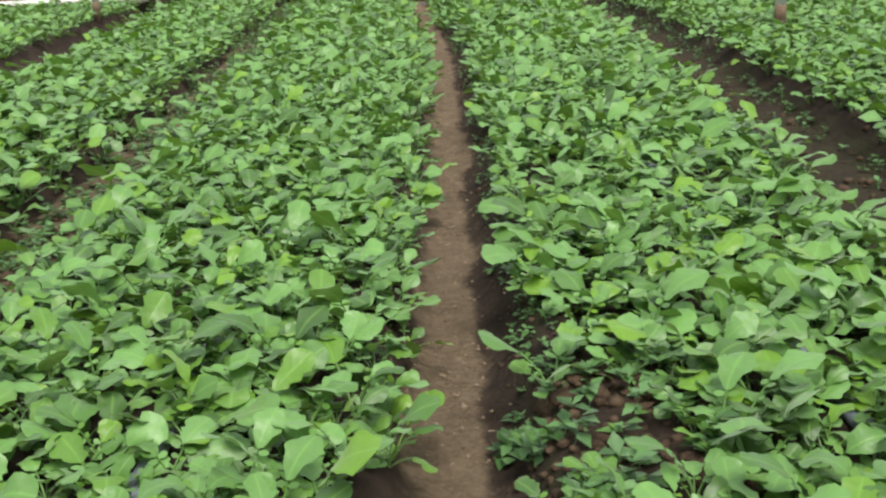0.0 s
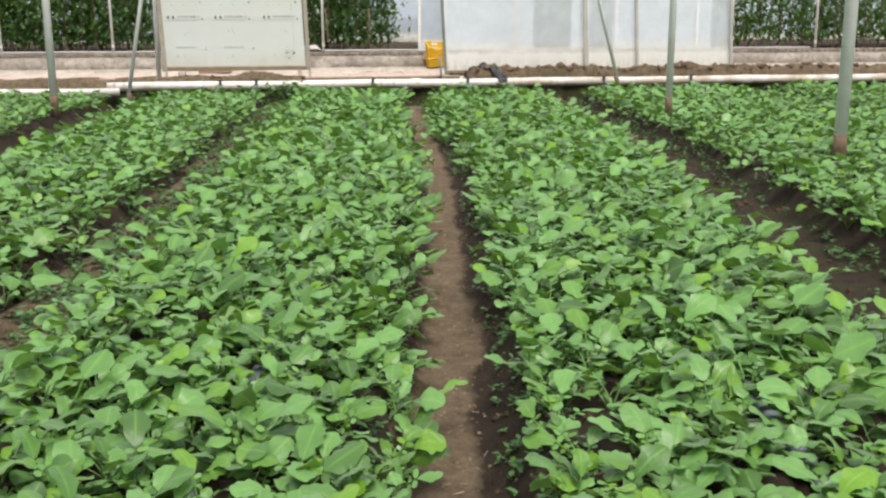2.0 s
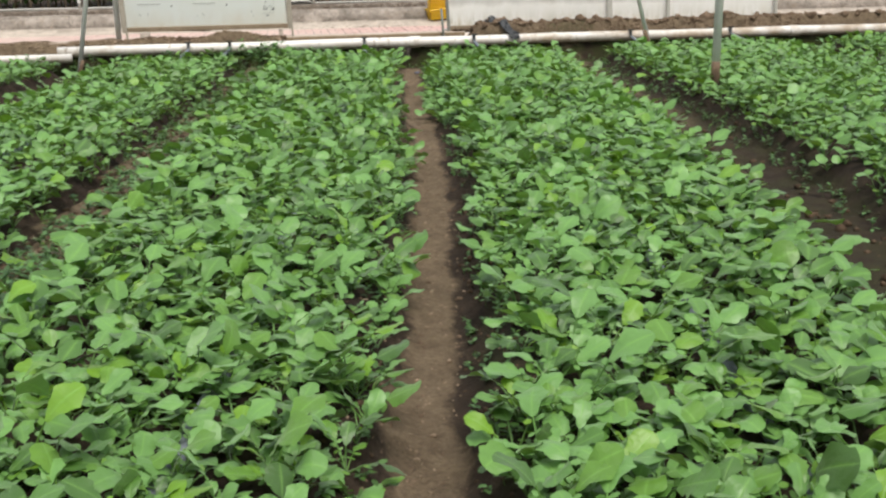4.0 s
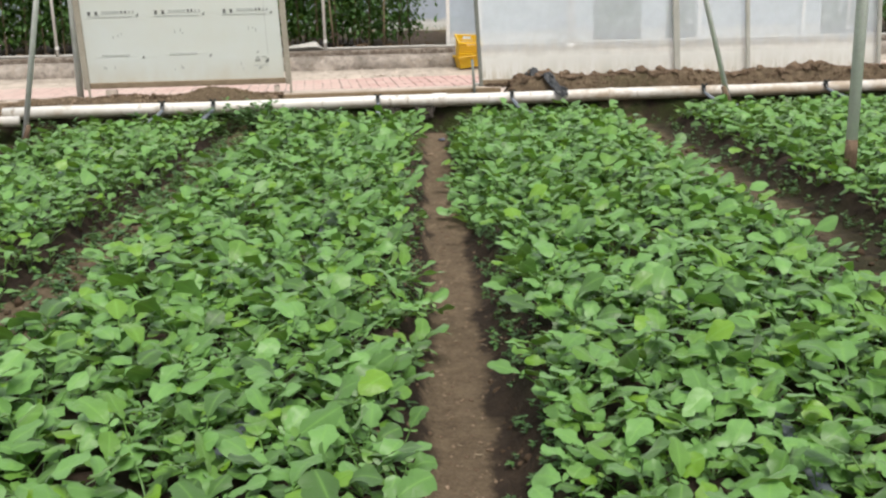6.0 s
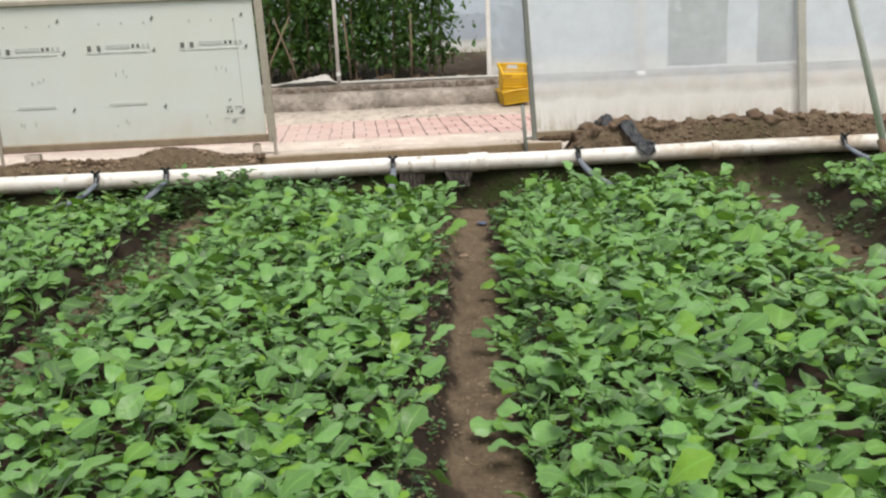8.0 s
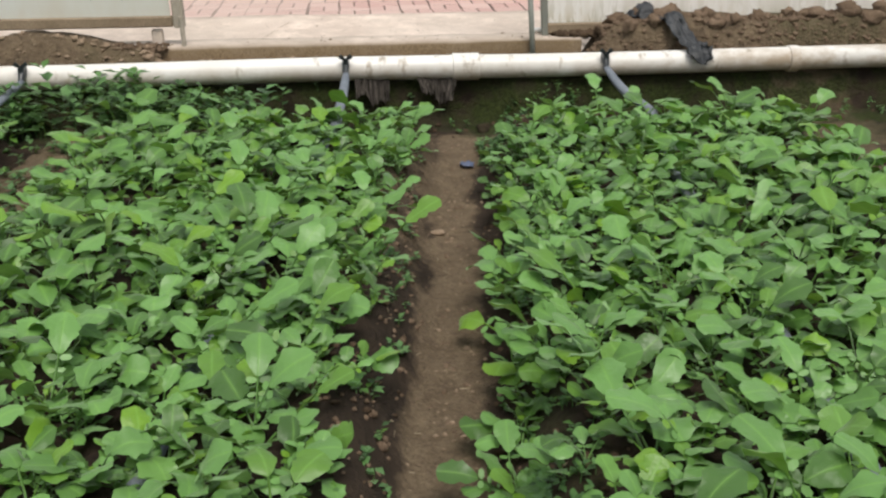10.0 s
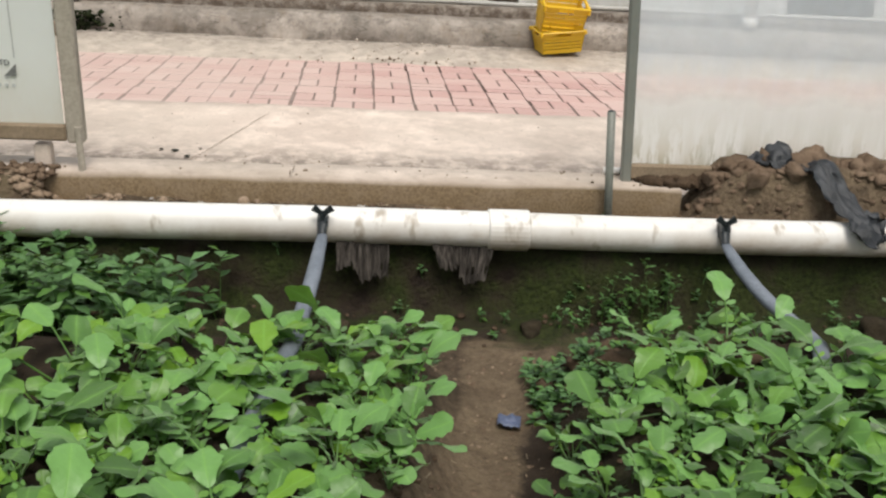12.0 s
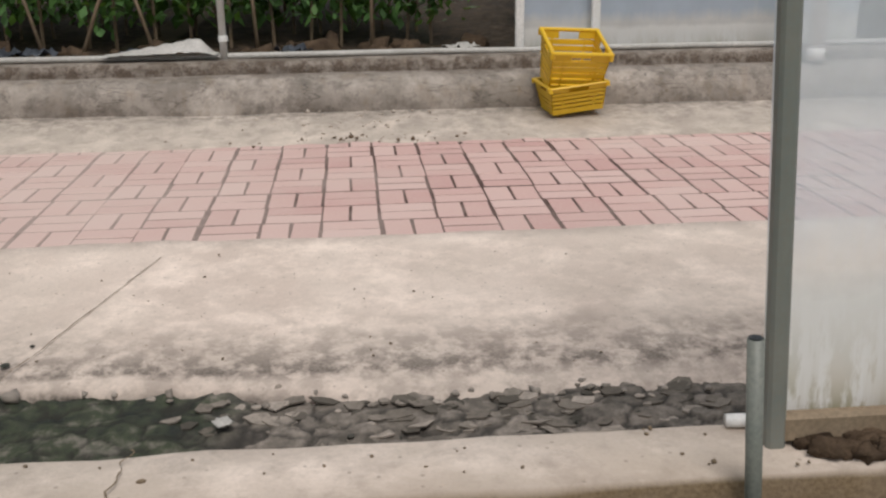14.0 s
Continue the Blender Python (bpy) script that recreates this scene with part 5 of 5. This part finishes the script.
def sow(seats, seed, size=1.0):
    """For each seat the leaves as (variant, azimuth, tilt, scale)."""
    rnd = random.Random(seed)
    plants = []
    for s, y in seats:
        n = rnd.choice((7, 8, 8, 9))
        a0 = rnd.uniform(0, 6.28)
        big = rnd.uniform(0.76, 1.08) * size * (1 + 0.12 * hash_noise(s * 0.9, y * 0.9, 40))
        leaves = [(rnd.choice(OUTER) if k < n - 2 else rnd.choice(INNER), a0 + k * 2.4 + rnd.uniform(-0.35, 0.35), rnd.gauss(0, 0.33), big * rnd.uniform(0.55, 1.08)) for k in range(n)]
        plants.append((s + path_x(y), y, land(s, y)[0] - 0.004, leaves))
    return plants


def leaf_matrix(a, tilt, k):
    return Matrix.Rotation(a, 4, "Z") @ Matrix.Rotation(tilt, 4, "X") @ Matrix.Rotation(-tilt * 0.6, 4, "Y") @ Matrix.Diagonal((k, k, k, 1))


def joined_plants(name, plants, leaves, label):
    verts, faces, rib, base = [], [], [], 0
    for x, y, z, rows in plants:
        for kind, a, tilt, k in rows:
            v, fs, r = leaves[kind]
            m = np.array(leaf_matrix(a, tilt, k))
            verts.append(v @ m[:3, :3].T + (x, y, z))
            faces += [tuple([i + base for i in f]) for f in fs]
            rib += r
            base += len(v)
    me = mesh_of(name, np.concatenate(verts).tolist(), faces, LEAF, True)
    me.attributes.new("rib", "FLOAT", "POINT").data.foreach_set("value", rib)
    return tagged(new(name, me), label, "radish plants", "", "stuff")


single_leaf = []
for v, fs, r in FINE_LEAVES:
    me = mesh_of("leaf", v, fs, LEAF, True)
    me.attributes.new("rib", "FLOAT", "POINT").data.foreach_set("value", r)
    single_leaf.append(me)


def single_plant(x, y, z, rows):
    ob = thing("radish_plant", (x, y, z), "leafy green radish plant on the edge of the bed", "radish plant", "radish plants along the path")
    for kind, a, tilt, k in rows:
        leaf = new("leaf", single_leaf[kind])
        leaf.parent = ob
        leaf.matrix_local = leaf_matrix(a, tilt, k)
    return ob


for bed, seed in (("left", 31), ("right", 32)):
    plants = sow(bed_plants(PLANTED[bed], seed, 0.096, 0.2, 13.28), seed + 10)
    chosen, middle, outer = [], [], []
    for p in plants:
        s = abs(p[0] - path_x(p[1]))
        if s < 0.36 and p[1] > 1.2 and len(chosen) < 150:
            chosen.append(p)
        elif s < 0.85:
            middle.append(p)
        else:
            outer.append(p)
    for p in chosen:
        single_plant(*p)
    joined_plants("radish_plants", middle, FINE_LEAVES, "dense green radish plants covering the raised bed")
    joined_plants("radish_plants", outer, COARSE_LEAVES, "dense green radish plants along the far side of the bed")
for bed, seed, y0, gap in (("left_outer", 33, 1.5, 0.108), ("right_outer", 34, 2.0, 0.108), ("far_left", 35, 4.0, 0.125), ("far_right", 36, 4.0, 0.13), ("last_right", 37, 8.0, 0.145)):
    plants = sow(bed_plants(PLANTED.get(bed, BEDS[bed]), seed, gap, y0, 13.3), seed + 10)
    joined_plants("radish_plants", plants, COARSE_LEAVES, "dense green radish plants covering a bed farther off")


# ---------- weeds ----------
def sprigs(name, count, place, leaf_size, height, label, seed, material=WEED, per=9):
    """Low weeds: short stems with small pointed leaves."""
    rnd = random.Random(seed)
    verts, faces = [], []
    for k in range(count):
        x, y, z = place(rnd)
        h = height * rnd.uniform(0.5, 1.2)
        lx, ly = rnd.uniform(-0.3, 0.3) * h, rnd.uniform(-0.3, 0.3) * h
        for q in range(per):
            f = rnd.uniform(0.2, 1.0)
            a, el = rnd.uniform(0, 6.28), rnd.uniform(-0.2, 0.7)
            L = leaf_size * rnd.uniform(0.6, 1.25)
            o = Vector((x + lx * f, y + ly * f, z + h * f))
            d = Vector((math.cos(a) * math.cos(el), math.sin(a) * math.cos(el), math.sin(el)))
            w = Vector((-math.sin(a), math.cos(a), 0)) * L * 0.3
            up = d.cross(w).normalized() * (-L * 0.06)
            i = len(verts)
            verts += [o, o + d * L * 0.45 + w + up * -1, o + d * L * 0.5 + up, o + d * L * 0.45 - w - up, o + d * L - Vector((0, 0, L * 0.12))]
            faces += [(i, i + 1, i + 2), (i, i + 2, i + 3), (i + 1, i + 4, i + 2), (i + 2, i + 4, i + 3)]
        i = len(verts)
        verts += [(x - 0.0015, y, z - 0.01), (x + 0.0015, y, z - 0.01), (x + lx, y + ly, z + h)]
        faces.append((i, i + 1, i + 2))
    me = mesh_of(name, verts, faces, material, True)
    return tagged(new(name, me), label, "weeds", "", "stuff")


def bank_left(rnd):
    x = rnd.uniform(-2.5, 1.0) if rnd.random() < 0.35 else rnd.triangular(0.05, 0.98, 0.4)
    y = rnd.uniform(13.45, 13.76)
    return x, y, on_land(x, y)


def bank_bits(rnd):
    x = rnd.uniform(1.0, 4.5) if rnd.random() < 0.7 else rnd.uniform(1.9, 2.6)
    y = rnd.uniform(13.55, 13.84)
    return x, y, on_land(x, y)


def left_furrow(rnd):
    y = rnd.uniform(2.0, 13.3)
    s = spread(y) * rnd.gauss(-1.57, 0.09)
    return s + path_x(y), y, land(s, y)[0]


def path_side(rnd):
    y = rnd.uniform(1.5, 13.5)
    s = rnd.choice((0.17, 0.21, 0.25, -0.16)) + rnd.uniform(-0.04, 0.05)
    return s + path_x(y), y, land(s, y)[0]


def bed_corner(rnd):
    x, y = rnd.uniform(1.78, 2.05), rnd.uniform(13.05, 13.4)
    return x, y, on_land(x, y)


def ledge_foot(rnd):
    x = rnd.triangular(1.86, 2.3, 2.08)
    return x, rnd.uniform(14.0, 14.035), on_land(x, 14.02)


def right_furrow(rnd):
    y = rnd.uniform(3.0, 13.3)
    s = spread(y) * rnd.choice((rnd.gauss(1.58, 0.05), rnd.gauss(2.03, 0.05)))
    return s + path_x(y), y, land(s, y)[0]


sprigs("weeds", 150, bank_left, 0.056, 0.21, "leafy green weeds on the bank under the pipe", 51, per=13)
sprigs("weeds", 26, lambda rnd: (lambda x, y: (x, y, on_land(x, y)))(rnd.uniform(-0.3, 0.36), rnd.uniform(13.58, 13.74)), 0.075, 0.24, "broad-leaved green weeds beside the pipe", 59, per=9)
# the darker leaf material paints the hollow's shade onto these weeds
sprigs("weeds", 15, lambda rnd: (lambda x, y: (x, y, on_land(x, y)))(rnd.triangular(1.98, 2.42, 2.1), rnd.uniform(13.72, 13.8)), 0.024, 0.17, "small green weeds in the hollow under the pipe, coloured darker for its shade", 60, TREE_LEAF, 12)
sprigs("weeds", 16, ledge_foot, 0.014, 0.04, "small green weeds at the foot of the ledge", 66)
sprigs("weeds", 95, bank_bits, 0.022, 0.05, "small green weeds on the mossy bank", 52)
sprigs("weeds", 700, left_furrow, 0.034, 0.045, "low green weeds in the furrow", 53)
sprigs("weeds", 1100, path_side, 0.024, 0.03, "tiny weeds along the side of the path", 54, per=6)
sprigs("weeds", 45, lambda rnd: (lambda y, s: (s + path_x(y), y, land(s, y)[0]))(rnd.uniform(1.0, 1.65), rnd.choice((rnd.gauss(0.17, 0.04), rnd.uniform(0.2, 0.5)))), 0.045, 0.06, "small leafy weeds on a bare patch of the bed", 65)
sprigs("weeds", 110, bed_corner, 0.026, 0.04, "pale seedlings on the crumbled corner of the bed", 55)
sprigs("weeds", 380, right_furrow, 0.032, 0.055, "small weeds on the sides of the furrow", 56, per=7)
sprigs("weeds", 22, lambda rnd: (-0.88 + rnd.uniform(-0.16, 0.14), 17.64 + rnd.uniform(-0.06, 0.1), 0.34), 0.05, 0.08, "green weeds growing in the planter", 57)
sprigs("flowers", 9, lambda rnd: (-1.03 + rnd.uniform(-0.06, 0.1), 17.64 + rnd.uniform(-0.06, 0.06), 0.38), 0.03, 0.07, "small violet flowers in the planter", 58, PETAL, 5)


# ---------- tall crop behind the low wall ----------
def crop_row(name, x0, x1, y, z, height, density, seed, label):
    """A row of staked plants: leaning stems hung with many small leaves, thick and thin in places."""
    rnd = random.Random(seed)
    verts, faces = [], []
    x = x0
    stems = []
    while x < x1:
        x += rnd.uniform(0.16, 0.3)
        sx, sy = rnd.uniform(-0.2, 0.2), rnd.uniform(-0.1, 0.1)
        yy = y + rnd.uniform(-0.12, 0.12)
        h = height * rnd.uniform(0.85, 1.08)
        stems.append((x, yy, sx, sy, h))
    row = thing(name, (0, 0, 0), label, "crop row", "crop rows behind the wall")
    for x, yy, sx, sy, h in stems:
        part("stem", tube([(x, yy, z - 0.03), (x + sx * 0.4, yy + sy, z + h * 0.5), (x + sx, yy, z + h)], [0.012, 0.009, 0.004], 5), TWIG, row)
    for x, yy, sx, sy, h in stems:
        thick = 0.7 + 0.5 * hash_noise(x * 0.8, seed)
        for q in range(int(density * thick)):
            f = rnd.uniform(0.09, 1.0)
            o = Vector((x + sx * f + rnd.gauss(0, 0.15), yy + sy * f + rnd.gauss(0, 0.13), z + h * f + rnd.gauss(0, 0.03)))
            a, el, L = rnd.uniform(0, 6.28), rnd.uniform(-1.2, 0.2), rnd.uniform(0.05, 0.105) * (1.0 if density > 450 else 1.7)
            d = Vector((math.cos(a) * math.cos(el), math.sin(a) * math.cos(el), math.sin(el)))
            w = Vector((-math.sin(a), math.cos(a), rnd.uniform(-0.3, 0.3))) * L * rnd.uniform(0.22, 0.36)
            i = len(verts)
            up = Vector((0, 0, L * 0.1))
            verts += [o, o + d * L * 0.45 + w - up, o + d * L * 0.5 - w - up, o + d * L - up]
            faces += [(i, i + 1, i + 3), (i, i + 3, i + 2)]
    leaves = new("foliage", mesh_of("foliage", verts, faces, TREE_LEAF, True))
    leaves.parent = row
    return row


for k, (x0, x1, y, dens) in enumerate(((-9.0, 1.95, 19.35, 900), (-9.0, 1.85, 20.2, 450), (-10.0, 1.75, 21.2, 300), (2.75, 14.0, 19.5, 480), (2.85, 14.0, 20.5, 300), (-11, 1.7, 22.4, 200), (2.95, 15, 22.0, 200))):
    crop_row("crop_row", x0, x1, y, 0.47, 2.5, dens, 70 + k, "tall dark green staked plants in a row")
clods("litter", 160, lambda rnd: (rnd.uniform(-4.0, 2.4), rnd.uniform(18.5, 19.2), 0.47), (0.02, 0.07), CLOD, "dark clods and litter behind the low wall", 77)

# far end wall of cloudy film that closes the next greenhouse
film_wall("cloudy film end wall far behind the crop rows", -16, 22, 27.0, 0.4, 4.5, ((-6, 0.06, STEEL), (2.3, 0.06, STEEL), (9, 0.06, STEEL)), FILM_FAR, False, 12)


# ---------- red pavers ----------
def paver_mesh():
    bm = block((0.1975, 0.0955, 0.03), (0, 0, 0), 0.003)
    me = bpy.data.meshes.new("paver")
    bm.to_mesh(me)
    bm.free()
    me.materials.append(PAVER)
    return me


def lay_pavers():
    me = paver_mesh()
    rnd = random.Random(8)
    far_v, far_f = [], []
    unit = np.array([v.co[:] for v in me.vertices])
    polys = [tuple(p.vertices) for p in me.polygons]
    for i in range(-28, 46):
        for row in range(PAVE_ROWS):
            cx, cy = 2.232 + (i + 0.5 - 10) * CELL + 0.014 * hash_noise(i * 0.5, row * 0.7), PAVE_Y + (row + 0.5) * CELL + (0.006 if row > 2 else 0)
            across = (i + row) % 2 == 0
            for k in (-1, 1):
                off = k * CELL / 4
                m = pose(cx + (0 if across else off), cy + (off if across else 0), 0.2085 + rnd.uniform(-0.001, 0.001), rnd.uniform(-0.2, 0.2), rnd.uniform(-0.2, 0.2), (0 if across else 90) + rnd.uniform(-1.5, 1.5))
                m = Matrix.Translation(m.translation) @ Matrix.Diagonal((1, 0.985, 1, 1)) @ m.to_3x3().to_4x4()
                if 3 <= i < 23:
                    ob = new("paver", me)
                    ob.parent = paver_bed
                    ob.matrix_local = m
                else:
                    q = np.array(m)
                    base = len(far_v) * len(unit)
                    far_v.append(unit @ q[:3, :3].T + q[:3, 3])
                    far_f += [tuple(a + base for a in p) for p in polys]
    rest = new("pavers", mesh_of("pavers", np.concatenate(far_v).tolist(), far_f, PAVER))
    rest.parent = paver_bed
    tagged(rest, "", "", "", "stuff")


lay_pavers()
